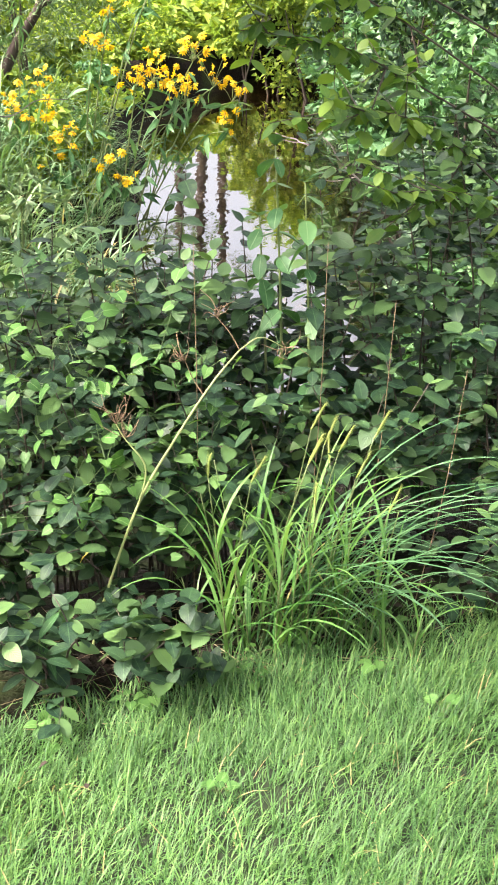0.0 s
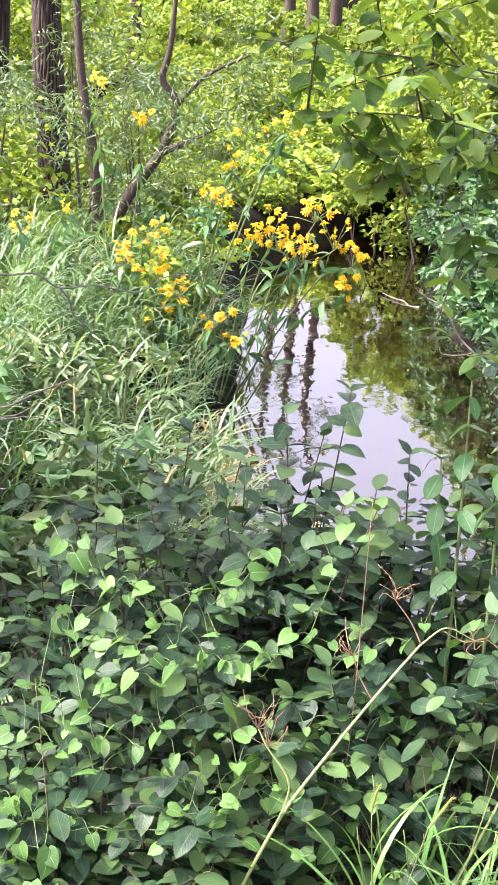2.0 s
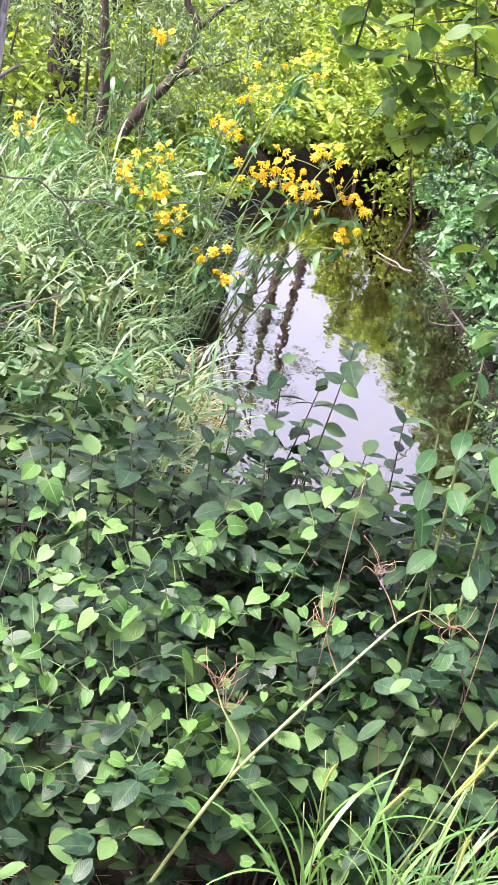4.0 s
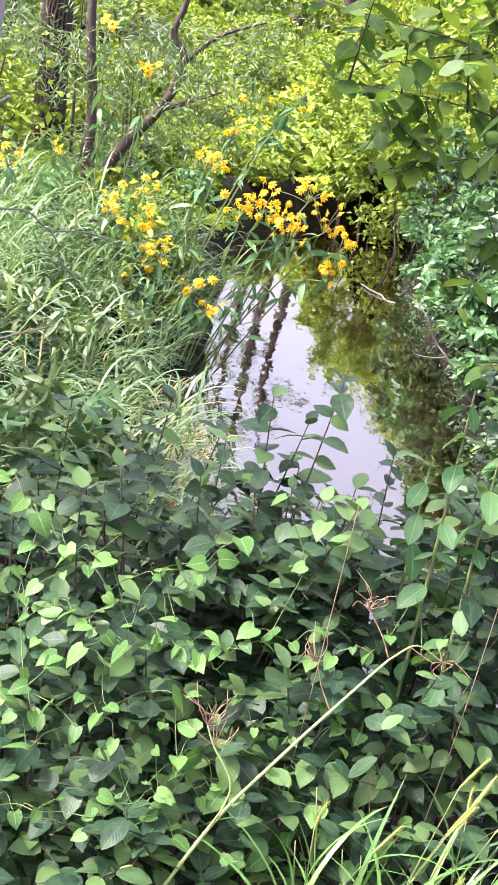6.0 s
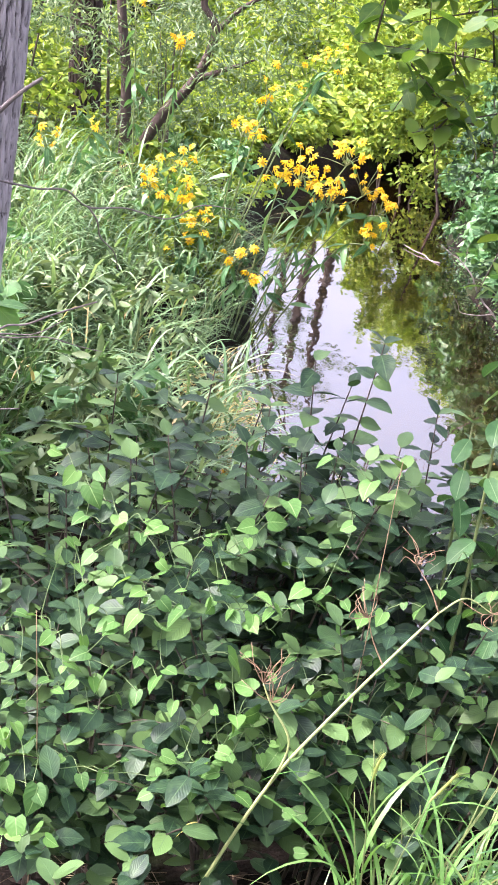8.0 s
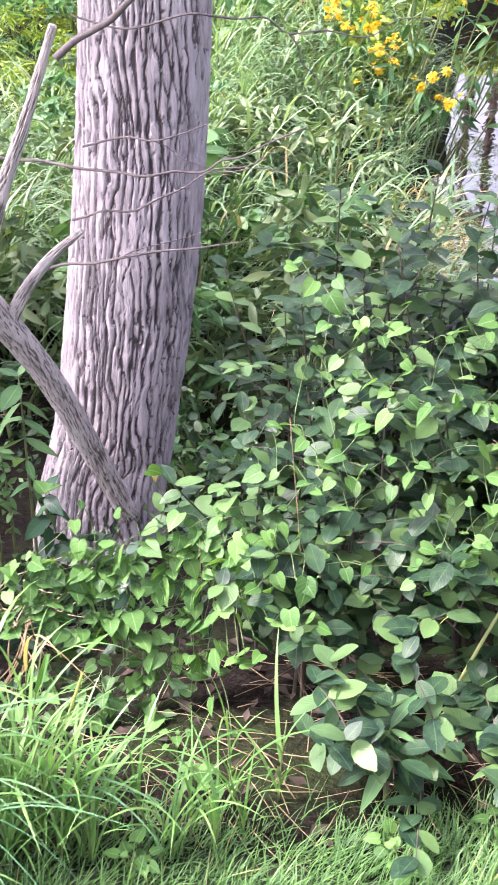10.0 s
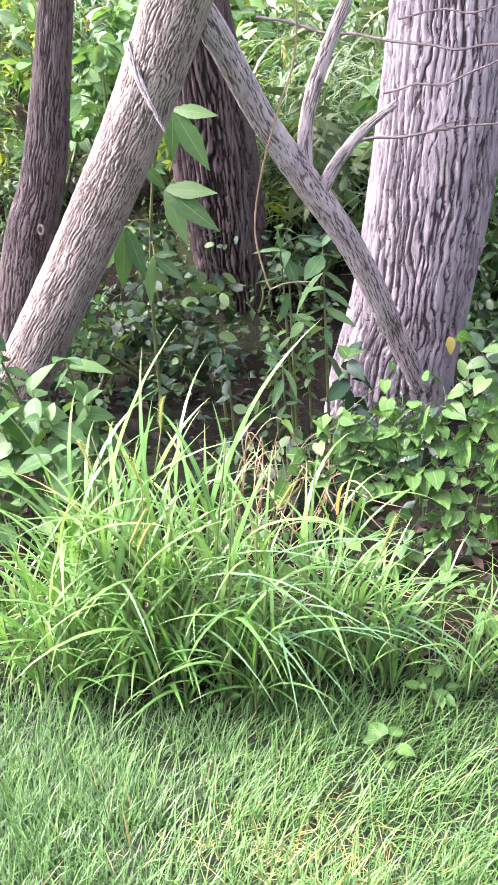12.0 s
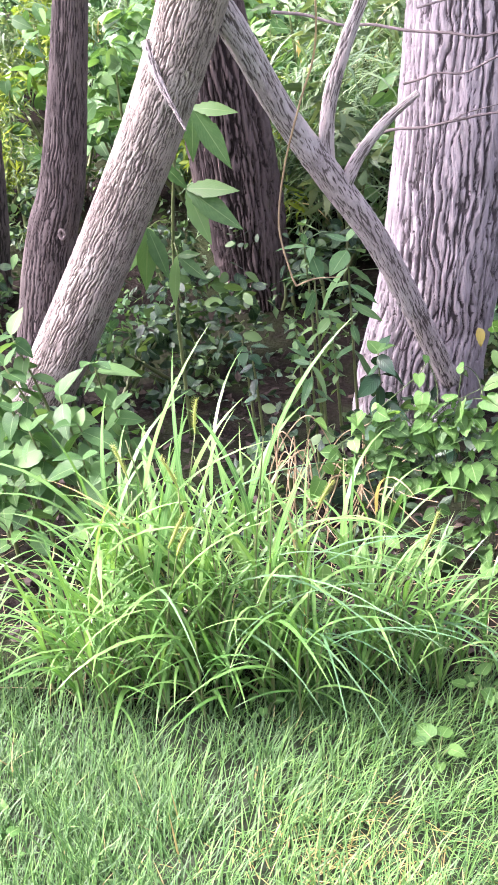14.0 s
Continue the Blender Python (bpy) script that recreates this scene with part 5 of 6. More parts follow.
def compound_weed(stem, sprays_of, label):
    """A weed whose leaves hang in groups: each group is a node and the tips of its leaflets."""
    ob = thing("compound_leaf_weed", (stem[0][0], stem[0][1], float(height(stem[0][0], stem[0][1]))), label, "weed", "broad-leaved weeds")
    l = smooth_line(np.column_stack((np.array(stem), np.linspace(0.006, 0.003, len(stem)))), 6)
    part("stem", Pile().add(*tube(l[:, :3], l[:, 3], 6)), M_STEM, ob)
    for node, tips in sprays_of:
        node = np.array(node)
        near = l[np.argmin(np.linalg.norm(l[:, :3] - node - np.array([0, 0, 0.02]), axis=1)), :3]
        q = smooth_line([(*near, 0.0022), (*((near + node) / 2 + np.array([0, 0, 0.015])), 0.002), (*node, 0.0015)], 4)
        part("leaf_stalk", Pile().add(*tube(q[:, :3], q[:, 3], 5)), M_STEM, ob)
        for tip in tips:
            d = np.array(tip) - node
            size = float(np.linalg.norm(d))
            v, t, u = leaf_shape(TOOTHED, size, 0.2, 0.14)
            m = rot_to(d, (0.15 + RNG.normal() * 0.3, -0.75, 0.6))
            part("leaflet", Pile().add(v @ m.T + node, t, u), M_PALELEAF, ob)
    return ob


compound_weed([(-2.02, 3.12, -0.6), (-2.0, 3.12, -0.1), (-1.95, 3.12, 0.25), (-1.88, 3.11, 0.47)],
              [((-1.85, 3.08, 0.43), [(-1.74, 3.04, 0.30), (-1.84, 3.03, 0.31), (-1.73, 3.08, 0.43), (-1.95, 3.05, 0.36)]),
               ((-1.89, 3.07, 0.22), [(-1.74, 3.05, 0.24), (-1.725, 3.02, 0.15), (-1.81, 3.01, 0.10), (-1.95, 3.05, 0.30)]),
               ((-1.94, 3.06, 0.03), [(-1.84, 3.02, -0.01), (-1.87, 3.05, 0.05), (-1.95, 3.0, -0.10)]),
               ((-2.02, 3.06, 0.10), [(-2.02, 3.0, -0.06), (-2.13, 3.03, -0.05), (-1.95, 3.02, -0.02), (-2.1, 3.05, 0.12)])],
              "tall weed with pale toothed leaflets hanging in groups")
broad_plant(-1.66, 3.3, 0.62, 6, "leafy green weed between the trunks", 0.6)
broad_plant(-1.62, 3.45, 0.62, 6, "tall weed with broad leaves between the trunks", 0.75)
broad_plant(-1.55, 3.0, 0.35, 5, "leafy weed at the foot of the trunks", 0.55)
LIGHT_LEAVES = leaf_set(HEART, M_PALELEAF, [0.055, 0.065, 0.075]) + leaf_set(OVATE, M_PALELEAF, [0.07, 0.085, 0.1])
for bx, by, bt, pairs in [(-1.86, 2.22, 0.42, 6), (-1.76, 2.26, 0.46, 6), (-1.66, 2.24, 0.40, 5), (-1.92, 2.16, 0.30, 5), (-1.80, 2.12, 0.26, 4), (-1.98, 2.3, 0.5, 7), (-2.1, 2.4, 0.5, 7), (-1.60, 2.2, 0.34, 4), (-1.72, 2.36, 0.52, 6), (-1.82, 2.3, 0.5, 7), (-1.90, 2.24, 0.46, 6), (-1.70, 2.18, 0.34, 5), (-1.78, 2.2, 0.38, 6), (-1.86, 2.36, 0.56, 7), (-1.96, 2.2, 0.4, 6), (-1.64, 2.32, 0.42, 5)]:
    broad_plant(bx, by, bt, pairs, "light green broad-leaved weed at the lawn's edge", RNG.uniform(0.75, 1.0), (RNG.normal() * 0.04, -0.04), LIGHT_LEAVES)
MID_LEAVES = leaf_set(ELLIPTIC, M_BIG, [0.058, 0.066, 0.076])
for bx, by, bz, pairs in [(0.10, 3.02, 0.86, 10), (0.17, 2.98, 0.78, 9), (0.06, 3.06, 0.68, 8)]:
    broad_plant(bx, by, bz - float(height(bx, by)), pairs, "leafy green sapling rising above the shrubs", 1.0, (-0.02, -0.03), MID_LEAVES)
for k in range(12):
    bx, by = RNG.uniform(-3.9, -1.7), RNG.uniform(4.9, 6.4)
    bush(bx, by, RNG.uniform(0.6, 1.0), 0.26, M_PALELEAF, LEAF_FULL, RNG.uniform(0.09, 0.14), 8, 12, "pale broad-leaved weed behind the trunks", "broadleaf_weed", 4, "broad-leaved weeds", "weed", stem_mat=M_STEM, flat=0.55, low=0.3)
broad_plant(-0.42, 2.2, 0.16, 4, "low weed with long green leaves", 0.5)


# ---- bindweed, dead stalks and small plants among the shrubs ----
def front(x, z):
    """The face of the shrubs towards the lawn."""
    return float(lawn_edge(x)) + 0.22 + set_back(x) + 0.5 * max(z, -0.2)


def vine(label, spots, sizes=(0.75, 1.25), thick=0.0009, out=0.015, mesh=None):
    """A bindweed: a thin stem from leaf to leaf, each spot (x, z) on the face of the shrubs."""
    pts = [np.array([x, front(x, z) - out, z]) for x, z in spots]
    ob = thing("bindweed", tuple(pts[0] + np.array([0, 0.03, -0.02])), label, "vine", "bindweed over the shrubs")
    line = [pts[0] + np.array([0, 0.03, -0.02])]
    for p in pts:
        line += [(line[-1] + p) / 2 + RNG.normal(size=3) * 0.004 + np.array([0, 0.02, -0.004]), p]
    s = smooth_line(np.column_stack((np.array(line), np.full(len(line), thick))), 4)
    part("stem", Pile().add(*tube(s[:, :3], s[:, 3], 4)), M_VINE, ob)
    for p in pts:
        shared("leaf", HEART_LEAVES[RNG.integers(len(HEART_LEAVES))], ob, leaf_pose(p, -1.57 + RNG.normal() * 1.5, RNG.uniform(-0.25, 0.95), RNG.normal() * 0.5, RNG.uniform(*sizes)))
    return ob


M_VINE = plain_material("vine_stem", (0.035, 0.075, 0.02), (0.10, 0.16, 0.05), 40.0, 0.55)
VINE = "light green bindweed with heart-shaped leaves climbing the shrubs"
vine(VINE, [(-0.55, 0.30), (-0.58, 0.36), (-0.62, 0.46), (-0.61, 0.61), (-0.56, 0.55), (-0.48, 0.50)])
vine(VINE, [(-0.37, 0.45), (-0.40, 0.53), (-0.33, 0.55), (-0.28, 0.59)], (1.0, 1.35))
vine(VINE, [(-0.30, 0.21), (-0.34, 0.20), (-0.41, 0.18), (-0.50, 0.18), (-0.58, 0.18), (-0.66, 0.16)], (0.65, 0.9), out=0.05)
vine(VINE, [(-0.28, 0.31), (-0.30, 0.27), (-0.33, 0.365), (-0.43, 0.34), (-0.45, 0.40), (-0.49, 0.42), (-0.42, 0.43)], (0.9, 1.3), out=0.05)
vine(VINE, [(-0.47, 0.30), (-0.52, 0.33), (-0.60, 0.33), (-0.66, 0.36), (-0.64, 0.50)], (0.8, 1.2), out=0.04)
vine(VINE, [(-0.2, 0.42), (-0.16, 0.55), (-0.22, 0.66), (-0.14, 0.62)], (0.8, 1.1))
for k in range(38):
    vx, vz = (RNG.uniform(-0.68, 0.05), RNG.uniform(0.02, 0.55)) if k < 22 else (RNG.uniform(-0.80, -0.25), RNG.uniform(0.2, 0.58))
    vine(VINE, [(vx + 0.035 * q, vz + RNG.normal() * 0.025) for q in range(5)], (0.5, 1.0), out=0.03)
for k in range(54):
    vx = RNG.uniform(-1.24, -0.88) if k < 48 else RNG.uniform(-0.88, -0.70)
    crest = float(np.interp(vx, [-1.25, -1.18, -1.05, -0.94, -0.8, -0.66], [0.06, 0.12, 0.10, 0.16, 0.22, 0.28]))
    drop = RNG.random() ** 1.3 * 0.32
    vine("dense light green bindweed over a low mound", [(vx + 0.03 * q + RNG.normal() * 0.015, crest - drop + RNG.normal() * 0.03) for q in range(7)], (0.7, 1.15), out=0.13 - 0.1 * drop)
for k in range(9):
    vx, vz = RNG.uniform(-1.95, -1.55), RNG.uniform(-0.24, 0.0)
    vine("light green bindweed beside the foxtail grass", [(vx + 0.03 * q, vz + RNG.normal() * 0.03) for q in range(5)], (0.7, 1.2))


def stalk(name, lines, mats, label, category="stalk", sides=6):
    ob = thing(name, lines[0][0][:3], label, category)
    for k, (pts, m) in enumerate(zip(lines, mats)):
        s = smooth_line(pts, 7)
        part("stalk" if k == 0 else "side_stalk", Pile().add(*tube(s[:, :3], s[:, 3], sides)), m, ob)
    return ob


def sprays(origin, n, reach, up=0.6):
    out = []
    for k in range(n):
        a = RNG.random() * 6.28
        d = np.array([math.cos(a), math.sin(a) * 0.5, up + RNG.random() * 0.6])
        p = np.array(origin)
        out.append([(*p, 0.0008), (*(p + d * reach * 0.5 + RNG.normal(size=3) * 0.006), 0.0007), (*(p + d * reach + RNG.normal(size=3) * 0.012), 0.0005)])
    return out


stem_line = [(-0.36, 2.43, -0.22, 0.0040), (-0.318, 2.435, -0.06, 0.0036), (-0.225, 2.44, 0.193, 0.0031), (-0.140, 2.46, 0.34, 0.0027), (-0.06, 2.49, 0.455, 0.0023), (0.0, 2.55, 0.51, 0.002)]
top = [[(0.0, 2.55, 0.51, 0.0018), (0.045, 2.60, 0.52, 0.0014), (0.10, 2.64, 0.48, 0.0008)], [(0.0, 2.55, 0.51, 0.0016), (-0.02, 2.56, 0.545, 0.0012), (-0.05, 2.57, 0.58, 0.0007)], [(-0.075, 2.48, 0.43, 0.0015), (-0.10, 2.49, 0.47, 0.0012), (-0.115, 2.49, 0.51, 0.0007)]]
heads = sprays((0.10, 2.64, 0.48), 10, 0.04, -0.4) + sprays((-0.05, 2.57, 0.58), 10, 0.035) + sprays((-0.115, 2.49, 0.51), 9, 0.035)
stalk("weed_stalk", [stem_line] + top + heads, [M_PALE] * 2 + [M_RUST] * (len(top) + len(heads)), "long pale leaning weed stalk with dry branching top")
dry = [(-0.228, 2.44, 0.185, 0.0022), (-0.208, 2.435, 0.25, 0.002), (-0.208, 2.43, 0.30, 0.002), (-0.245, 2.43, 0.355, 0.0016), (-0.262, 2.43, 0.39, 0.0012)]
stalk("dry_seed_head", [dry] + sprays((-0.262, 2.43, 0.39), 16, 0.042, 0.75) + sprays((-0.245, 2.435, 0.355), 9, 0.04, 0.75), [M_PALE] + [M_RUST] * 25, "dry brown branching seed head on a curved stalk")
for x0, y0, x1, y1, h in [(-0.13, 2.62, -0.10, 2.66, 0.95), (0.14, 2.72, 0.20, 2.80, 0.9), (0.28, 2.74, 0.36, 2.8, 0.75), (-0.62, 2.45, -0.66, 2.5, 0.6), (-0.85, 2.5, -0.82, 2.46, 0.4), (0.42, 2.66, 0.52, 2.7, 0.6), (0.1, 2.6, 0.02, 2.55, 0.5)]:
    zz = float(height(x0, y0))
    stalk("dry_stalk", [[(x0, y0, zz, 0.0014), ((x0 + x1) / 2 + 0.01, (y0 + y1) / 2, zz + h * 0.5, 0.0011), (x1, y1, zz + h, 0.0007)]], [M_RUST], "thin dry brown stalk standing among the shrubs", sides=5)


def loose_leaf(p, heading, dip, size, mat, label, rows=OVATE):
    v, t, u = leaf_shape(rows, size, 0.35, 0.45, 0.2)
    ob = tagged(new("fallen_leaf", link_mesh("fallen_leaf", v, t, u, mat)), label, "leaf")
    ob.matrix_basis = leaf_pose(p, heading, dip)
    return ob


loose_leaf((-0.33, 2.45, 0.07), 2.9, 0.35, 0.05, M_YELLOWING, "curled yellow dying leaf caught in the shrubs")
loose_leaf((-1.193, 3.3, -0.212), -0.9, 0.9, 0.05, M_YELLOWING, "pale yellow leaf beside the trunk")
for k in range(5):
    lx = RNG.uniform(-1.8, 0.8)
    ly = float(lawn_edge(lx)) - RNG.uniform(0.0, 0.6)
    loose_leaf((lx, ly, float(height(lx, ly)) + 0.045), RNG.random() * 6.28, RNG.normal() * 0.2, RNG.uniform(0.018, 0.028), M_DEADLEAF, "small brown fallen leaf on the grass")


# low weeds in the lawn and along its edge
def rosette(x, y, n, size, mat_leaves, label, rise=0.3):
    z = float(height(x, y))
    ob = thing("lawn_weed", (x, y, z), label, "weed", "small weeds in the lawn")
    for k in range(n):
        h = RNG.uniform(0.02, 0.06)
        a = k / n * 6.28 + RNG.normal() * 0.3
        q = np.array([x + math.cos(a) * 0.02, y + math.sin(a) * 0.02, z + h])
        s = smooth_line([(x, y, z, 0.0012), (*(np.array([x, y, z]) * 0.5 + q * 0.5 + np.array([0, 0, 0.01])), 0.001), (*q, 0.0008)], 3)
        part("stem", Pile().add(*tube(s[:, :3], s[:, 3], 4)), M_STEM, ob)
        shared("leaf", mat_leaves[RNG.integers(len(mat_leaves))], ob, leaf_pose(q, a, RNG.uniform(-0.3, rise), RNG.normal() * 0.2, size * RNG.uniform(0.7, 1.1)))
    return ob


for k in range(28):
    lx = RNG.uniform(-1.7, 0.8)
    ly = float(lawn_edge(lx)) + RNG.uniform(-0.12, 0.16) + 0.5 * set_back(lx) * RNG.random()
    rosette(lx, ly, int(RNG.integers(4, 8)), RNG.uniform(0.5, 0.9), HEART_LEAVES, "small light green weed at the lawn's edge")
for lx, ly, sz in [(-0.035, 1.86, 0.95), (-1.42, 1.40, 0.9), (-1.33, 1.33, 0.7), (-0.80, 1.76, 0.8), (-0.55, 1.85, 0.7), (0.42, 2.12, 1.0), (0.52, 1.78, 0.8), (-1.1, 1.76, 0.7), (0.3, 2.3, 0.9)]:
    rosette(lx, ly, 5, sz, HEART_LEAVES, "small light green weed in the lawn", 0.2)

# straw and twigs on the bare ground behind the lawn's edge
def litter():
    pile = Pile()
    n = 420
    x = RNG.uniform(-2.1, 0.4, n)
    y = lawn_edge(x) + RNG.uniform(-0.03, 0.75, n)
    z = height(x, y) + 0.006
    a = RNG.normal(size=n) * 0.7
    half = RNG.uniform(0.02, 0.09, n)
    for k in range(n):
        d = np.array([math.cos(a[k]), math.sin(a[k]), RNG.normal() * 0.12]) * half[k]
        p = np.array([x[k], y[k], z[k] + abs(d[2])])
        pile.add(*tube(np.array([p - d, p + RNG.normal(size=3) * 0.004, p + d]), RNG.uniform(0.0005, 0.0011), 4))
    single("straw_litter", pile, M_DRY, "dry straw and thin twigs on bare ground", "litter", kind="stuff")
    pile = Pile()
    n = 1500
    x = RNG.uniform(-3.2, 0.9, n)
    y = lawn_edge(x) + RNG.uniform(0.05, 2.2, n)
    p = np.column_stack((x, y, height(x, y) + 0.01))
    pile.many(LEAF_FAR, random_turns(n, 0.85, 0.0, 0.045), p)
    single("leaf_litter", pile, M_DEADLEAF, "brown dead leaves on the shaded ground", "litter", kind="stuff")


litter()


def ground_cover(x0, x1, y0, y1, n, label):
    """Small dark leaves over the soil, in patches, put in for the shade there."""
    x, y = RNG.uniform(x0, x1, n), RNG.uniform(y0, y1, n)
    p = np.column_stack((x, y, np.zeros(n)))
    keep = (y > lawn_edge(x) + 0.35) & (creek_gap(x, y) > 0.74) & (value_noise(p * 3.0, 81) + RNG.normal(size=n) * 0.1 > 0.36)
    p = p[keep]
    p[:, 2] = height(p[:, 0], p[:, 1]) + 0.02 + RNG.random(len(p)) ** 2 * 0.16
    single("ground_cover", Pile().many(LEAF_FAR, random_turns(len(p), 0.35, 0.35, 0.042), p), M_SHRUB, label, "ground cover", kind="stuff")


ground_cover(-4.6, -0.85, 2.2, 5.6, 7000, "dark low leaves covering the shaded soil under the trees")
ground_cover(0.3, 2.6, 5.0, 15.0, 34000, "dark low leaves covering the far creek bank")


def dry_patch():
    n = 240
    p = np.column_stack((-0.83 + RNG.normal(size=n) * 0.10, 1.53 + RNG.normal(size=n) * 0.06, np.zeros(n)))
    p[:, 2] = height(p[:, 0], p[:, 1]) + 0.004
    v, t, u = blades(p, RNG.random(n) * 6.28, RNG.uniform(0.6, 1.4, n), RNG.uniform(0.03, 0.07, n), RNG.uniform(0.0012, 0.0025, n), RNG.uniform(0.2, 1.0, n), 3)
    single("dry_grass", Pile().add(v, t, u), M_DRYGRASS, "patch of dry straw-coloured grass in the lawn", "grass", kind="stuff")


dry_patch()


# ---- thin bare twigs across the trunks ----
def twig(label, *lines, mat=None):
    bent = []
    for l in lines:
        pts = [np.array(l[0])]
        for a, b in zip(l[:-1], l[1:]):
            pts += [(np.array(a) + np.array(b)) / 2 + np.append(RNG.normal(size=3) * 0.05 * math.dist(a[:3], b[:3]), 0), np.array(b)]
        bent.append([(*p[:3], p[3] * 0.72) for p in pts])
    woody("bare_twig", bent, mat or M_TWIG, label, "twig", 6, part_names=["twig"])


M_TWIG = plain_material("grey_twig", (0.07, 0.058, 0.055), (0.22, 0.19, 0.18), 60.0, 0.85)
TW = "thin bare grey twig crossing in front of the trunk"
twig(TW, [(-1.90, 3.68, 0.49, 0.007), (-1.70, 3.70, 0.453, 0.006), (-1.50, 3.68, 0.449, 0.006), (-1.30, 3.66, 0.445, 0.005), (-1.154, 3.70, 0.454, 0.0045), (-1.06, 3.74, 0.489, 0.004), (-0.89, 3.78, 0.569, 0.003)],
     [(-1.154, 3.70, 0.454, 0.003), (-1.0, 3.72, 0.47, 0.0025), (-0.85, 3.74, 0.45, 0.001)])
twig(TW, [(-1.64, 3.62, 0.14, 0.008), (-1.527, 3.62, 0.195, 0.006), (-1.36, 3.60, 0.234, 0.005), (-1.166, 3.64, 0.263, 0.004), (-1.04, 3.66, 0.285, 0.002)],
     [(-1.36, 3.60, 0.234, 0.003), (-1.27, 3.62, 0.27, 0.002), (-1.1, 3.64, 0.33, 0.001)])
twig(TW, [(-1.50, 3.63, 0.32, 0.005), (-1.40, 3.61, 0.36, 0.004), (-1.254, 3.62, 0.399, 0.004), (-1.115, 3.66, 0.474, 0.003), (-0.95, 3.68, 0.534, 0.002)])
twig(TW, [(-1.46, 3.64, 0.52, 0.004), (-1.265, 3.64, 0.547, 0.0035), (-1.129, 3.68, 0.588, 0.002)], [(-1.265, 3.64, 0.547, 0.002), (-1.19, 3.65, 0.5, 0.0015), (-1.05, 3.66, 0.44, 0.001)])
twig("crooked bare branch across the large trunk", [(-1.45, 3.48, 0.78, 0.014), (-1.357, 3.5, 0.845, 0.012), (-1.27, 3.5, 0.91, 0.011), (-1.20, 3.5, 0.966, 0.010), (-1.125, 3.5, 1.021, 0.009), (-1.0, 3.5, 1.14, 0.006)])
twig("long bare twig reaching over the bank grass", [(-1.5, 3.72, 0.835, 0.004), (-1.2, 3.74, 0.845, 0.004), (-1.10, 3.9, 0.81, 0.004), (-1.01, 4.1, 0.74, 0.0035), (-0.82, 4.3, 0.70, 0.0028), (-0.65, 4.5, 0.72, 0.002)],
     [(-1.01, 4.1, 0.74, 0.004), (-0.98, 4.15, 0.65, 0.003), (-0.93, 4.2, 0.55, 0.002)])
twig("pale twig rising from the water's edge", [(0.95, 9.1, -0.95, 0.011), (0.66, 9.0, -0.6, 0.010), (0.53, 9.0, -0.47, 0.008), (0.38, 9.0, -0.28, 0.006), (0.24, 9.0, -0.2, 0.003)], [(0.40, 9.0, -0.31, 0.005), (0.41, 9.0, -0.21, 0.003), (0.42, 9.0, -0.15, 0.002)], [(0.66, 9.0, -0.6, 0.006), (0.45, 8.98, -0.62, 0.004), (0.37, 8.95, -0.5, 0.002)])
twig("thin twig lying in the shallow creek", [(0.42, 12.1, -0.99, 0.012), (0.28, 12.3, -0.985, 0.010), (0.08, 12.6, -0.98, 0.006)])
for k in range(26):
    wx, wy = RNG.uniform(-2.5, -0.1), RNG.uniform(14.0, 19.0)
    if float(creek_gap(np.array(wx), np.array(wy))) < 1.0:
        continue
    bush(wx, wy, RNG.uniform(0.22, 0.4) + 0.06 * max(0.0, wy - 16), 0.34, M_FAR, LEAF_FAR, 0.08, 10, 40, "sunlit low weed at the creek's bend", "weed", 2, "weeds under the trees", "weed", stem_mat=M_STEM, low=0.05)
for k in range(24):
    px, py = RNG.uniform(-1.52, -1.25), RNG.uniform(2.4, 2.62)
    pz = float(height(px, py))
    a = RNG.normal() * 0.9
    twig("tangled thin dead twig under the trees", [(px, py, pz, 0.0026), (px + 0.10 * math.cos(a), py + 0.03, pz + RNG.uniform(0.12, 0.34), 0.0022), (px + 0.24 * math.cos(a), py + RNG.normal() * 0.05, pz + RNG.uniform(0.05, 0.36), 0.0012)], mat=M_DRY)


# glossy sprig before the large trunk, and the knot on the dark one
M_GLOSSY = leaf_material("glossy_dark_leaf", (0.012, 0.040, 0.022), (0.02, 0.062, 0.032), (0.04, 0.10, 0.045), vein=(0.05, 0.12, 0.06), through_light=0.15, gloss=0.25)
GLOSSY_LEAVES = leaf_set(OVATE, M_GLOSSY, [0.06, 0.07, 0.08])
sprig_tall = -0.09 - float(height(-1.33, 2.92))
sprig = broad_plant(-1.33, 2.92, sprig_tall, 8, "dark glossy-leaved sprig with two fresh light leaves", 1.0, (0.0, 0.0), GLOSSY_LEAVES)
broad_plant(-1.12, 2.86, -0.17 - float(height(-1.12, 2.86)), 6, "dark glossy-leaved sprig beside the large trunk", 0.95, (0.02, -0.04), GLOSSY_LEAVES)
for a in (0.5, 2.5):
    shared("leaf", HEART_LEAVES[2], sprig, leaf_pose((-1.33, 2.915, -0.09), a, -0.5, 0, 1.2))

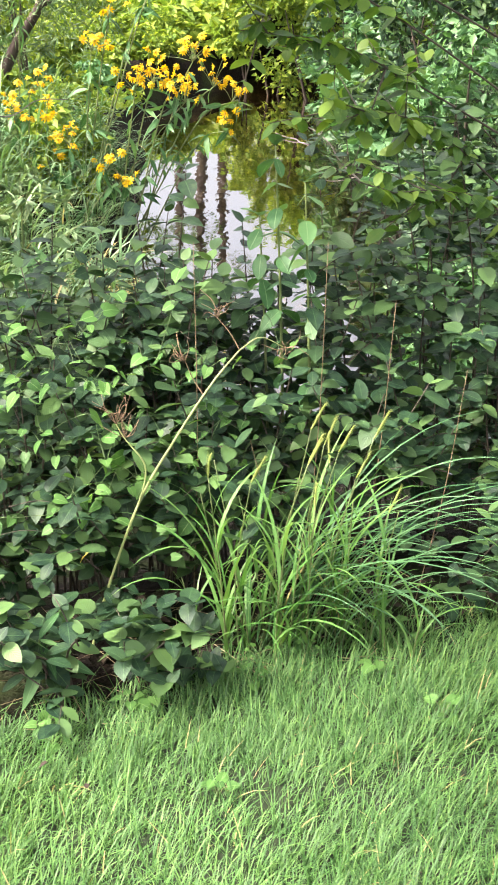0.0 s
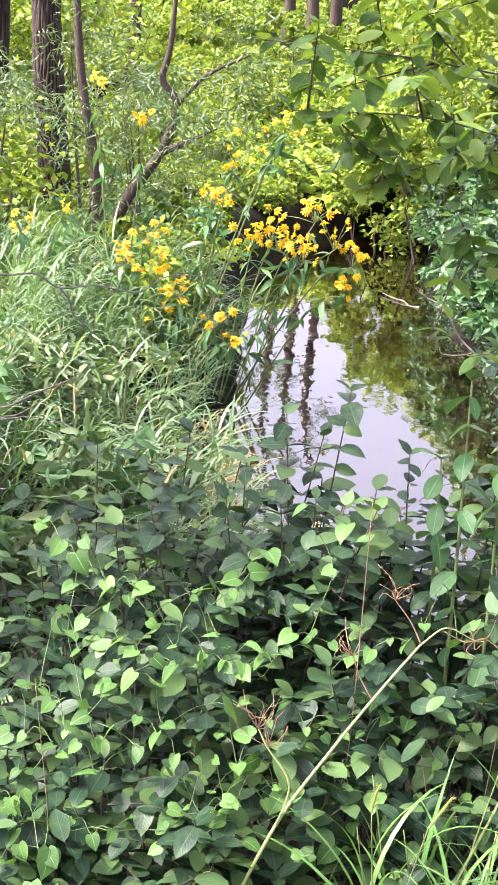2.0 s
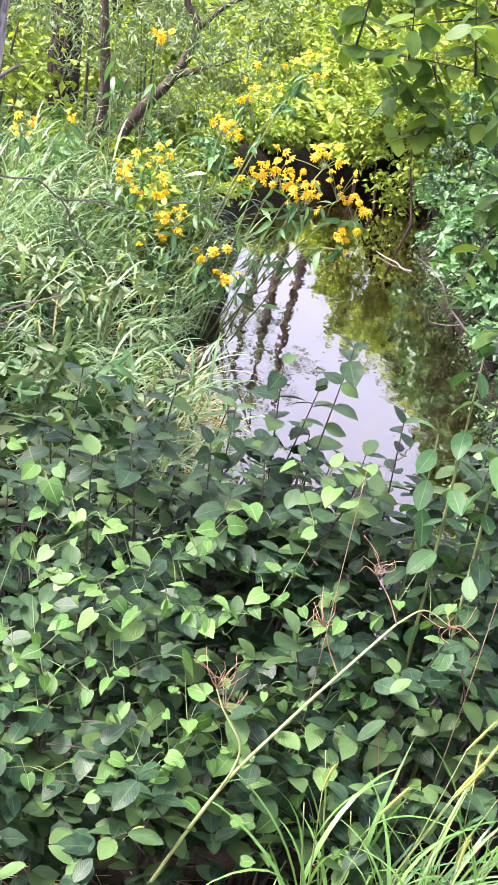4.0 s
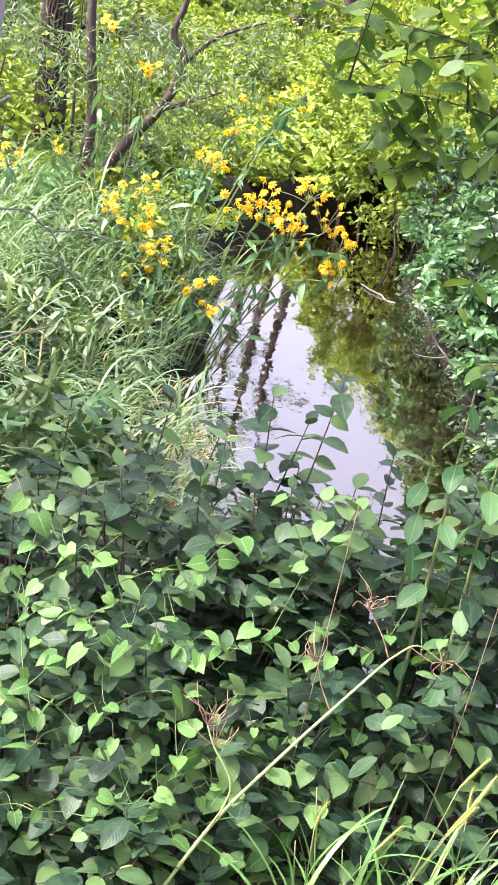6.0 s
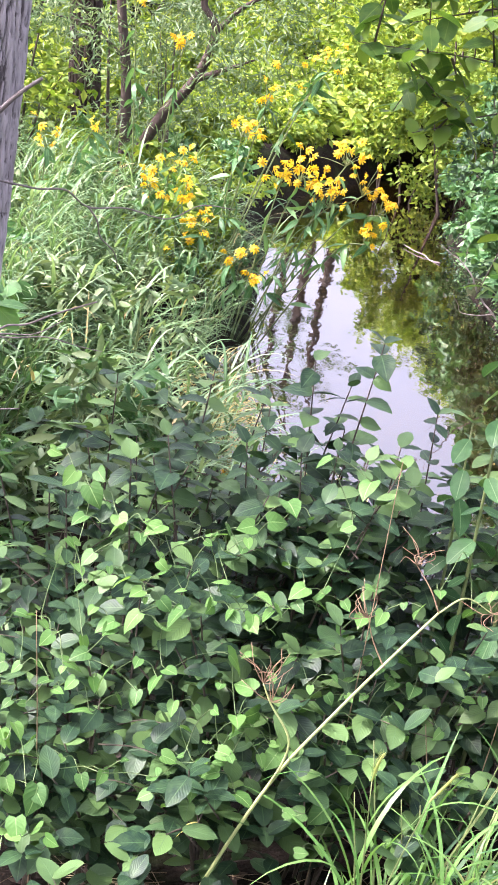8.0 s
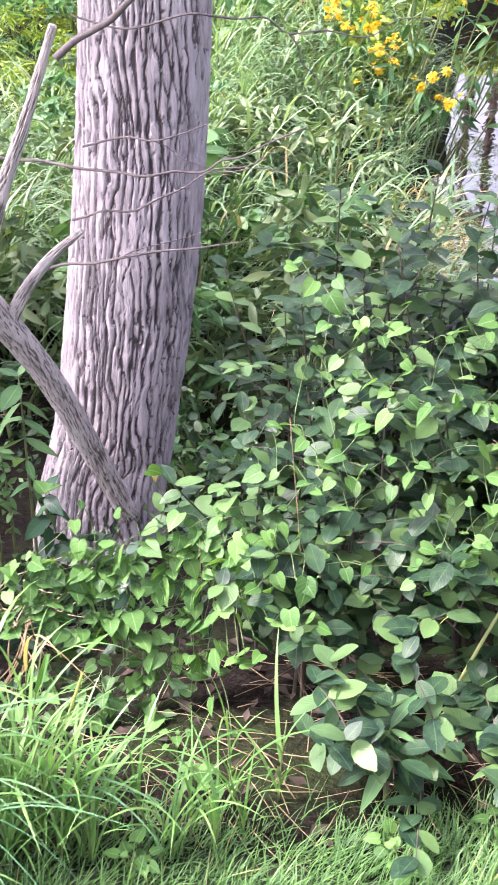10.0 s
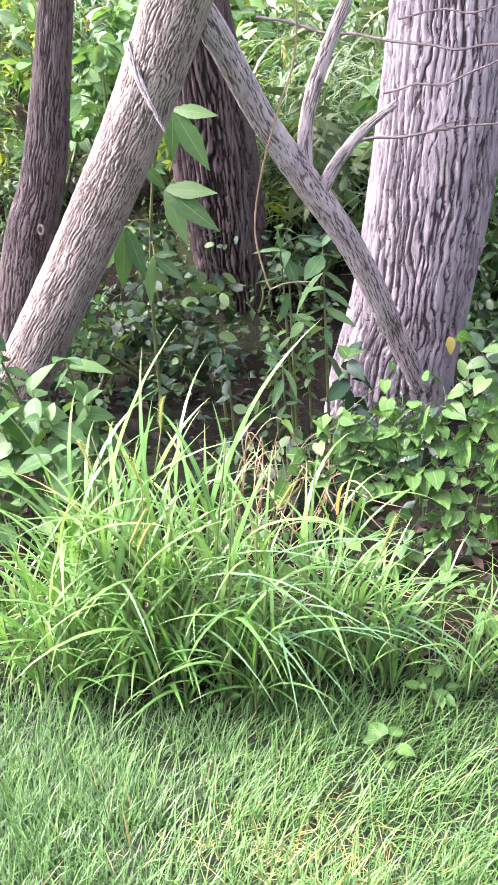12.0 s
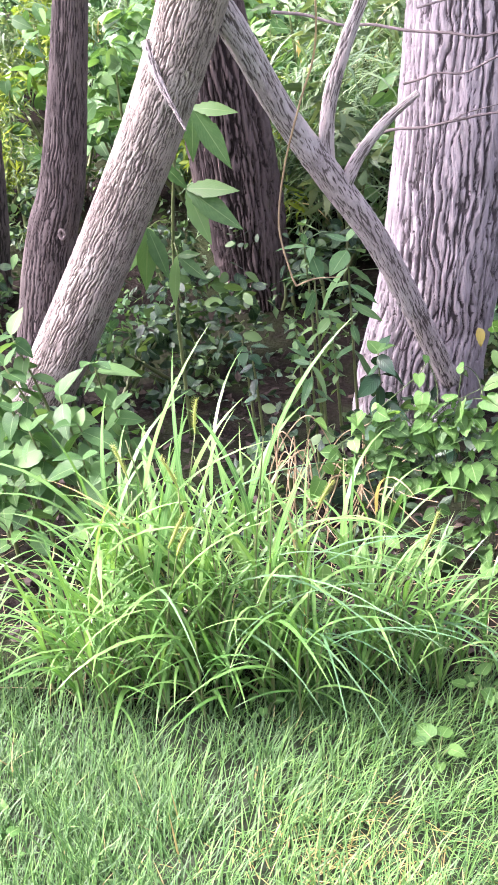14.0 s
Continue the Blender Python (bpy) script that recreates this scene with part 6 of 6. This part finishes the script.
broad_plant(-1.82, 3.2, -0.30 - float(height(-1.82, 3.2)), 4, "dark glossy-leaved sprig under the trees", 0.85, (0.0, -0.02), GLOSSY_LEAVES)
broad_plant(-1.90, 3.3, -0.34 - float(height(-1.90, 3.3)), 4, "dark glossy-leaved sprig under the trees", 0.8, (0.0, -0.02), GLOSSY_LEAVES)
for mx, my, mz in [(-1.68, 3.32, 0.04), (-1.60, 3.28, -0.2), (-1.70, 3.26, -0.22)]:
    broad_plant(mx, my, mz - float(height(mx, my)), 8, "light green leafy weed between the trunks", 0.55, (0.0, -0.03), LIGHT_LEAVES)


def knot():
    pile = Pile()
    ring = np.array([(-2.392 + 0.010 * math.cos(a), 3.182 + 0.003 * math.sin(a), -0.01 + 0.013 * math.sin(a)) for a in np.linspace(0, 6.283, 15)])
    pile.add(*tube(ring, 0.005, 7))
    part("knot", pile, M_BARK_DARK, dark_tree)


knot()


woody("hanging_vine", [[(-1.44, 2.95, 0.80, 0.0022), (-1.474, 3.0, 0.616, 0.0024), (-1.523, 3.0, 0.482, 0.0026), (-1.576, 3.0, 0.325, 0.0026), (-1.604, 3.0, 0.174, 0.0026), (-1.585, 3.0, 0.053, 0.0024), (-1.572, 3.0, 0.015, 0.0024)],
                       [(-1.572, 3.0, 0.015, 0.0022), (-1.53, 3.02, 0.03, 0.002), (-1.47, 3.05, 0.028, 0.001)]], M_DRY, "thin dry vine hanging from the leaning tree", "vine", 6, part_names=["vine_stem"])


def trunk_vine(points, n, label):
    """A vine that climbs a trunk, its leaves held out from it."""
    ob = thing("climbing_vine", points[0], label, "vine")
    l = smooth_line(np.column_stack((np.array(points), np.full(len(points), 0.003))), 5)
    part("stem", Pile().add(*tube(l[:, :3], l[:, 3], 5)), M_VINE, ob)
    for k in range(n):
        p = l[RNG.integers(len(l)), :3] + RNG.normal(size=3) * np.array([0.06, 0.04, 0.03])
        shared("leaf", LIGHT_LEAVES[RNG.integers(len(LIGHT_LEAVES))], ob, leaf_pose(p, -1.57 + RNG.normal() * 1.1, RNG.uniform(0.1, 1.1), RNG.normal() * 0.3, RNG.uniform(0.6, 1.0)))


trunk_vine([(-3.433, 3.95, -0.878), (-3.44, 3.95, -0.673), (-3.307, 3.95, -0.46), (-3.383, 3.95, -0.329), (-3.262, 3.95, -0.158), (-3.342, 3.95, -0.056), (-3.175, 3.95, 0.103), (-3.222, 3.95, 0.222), (-3.119, 3.95, 0.345), (-3.193, 3.95, 0.437)], 34, "light green vine climbing a brown trunk")
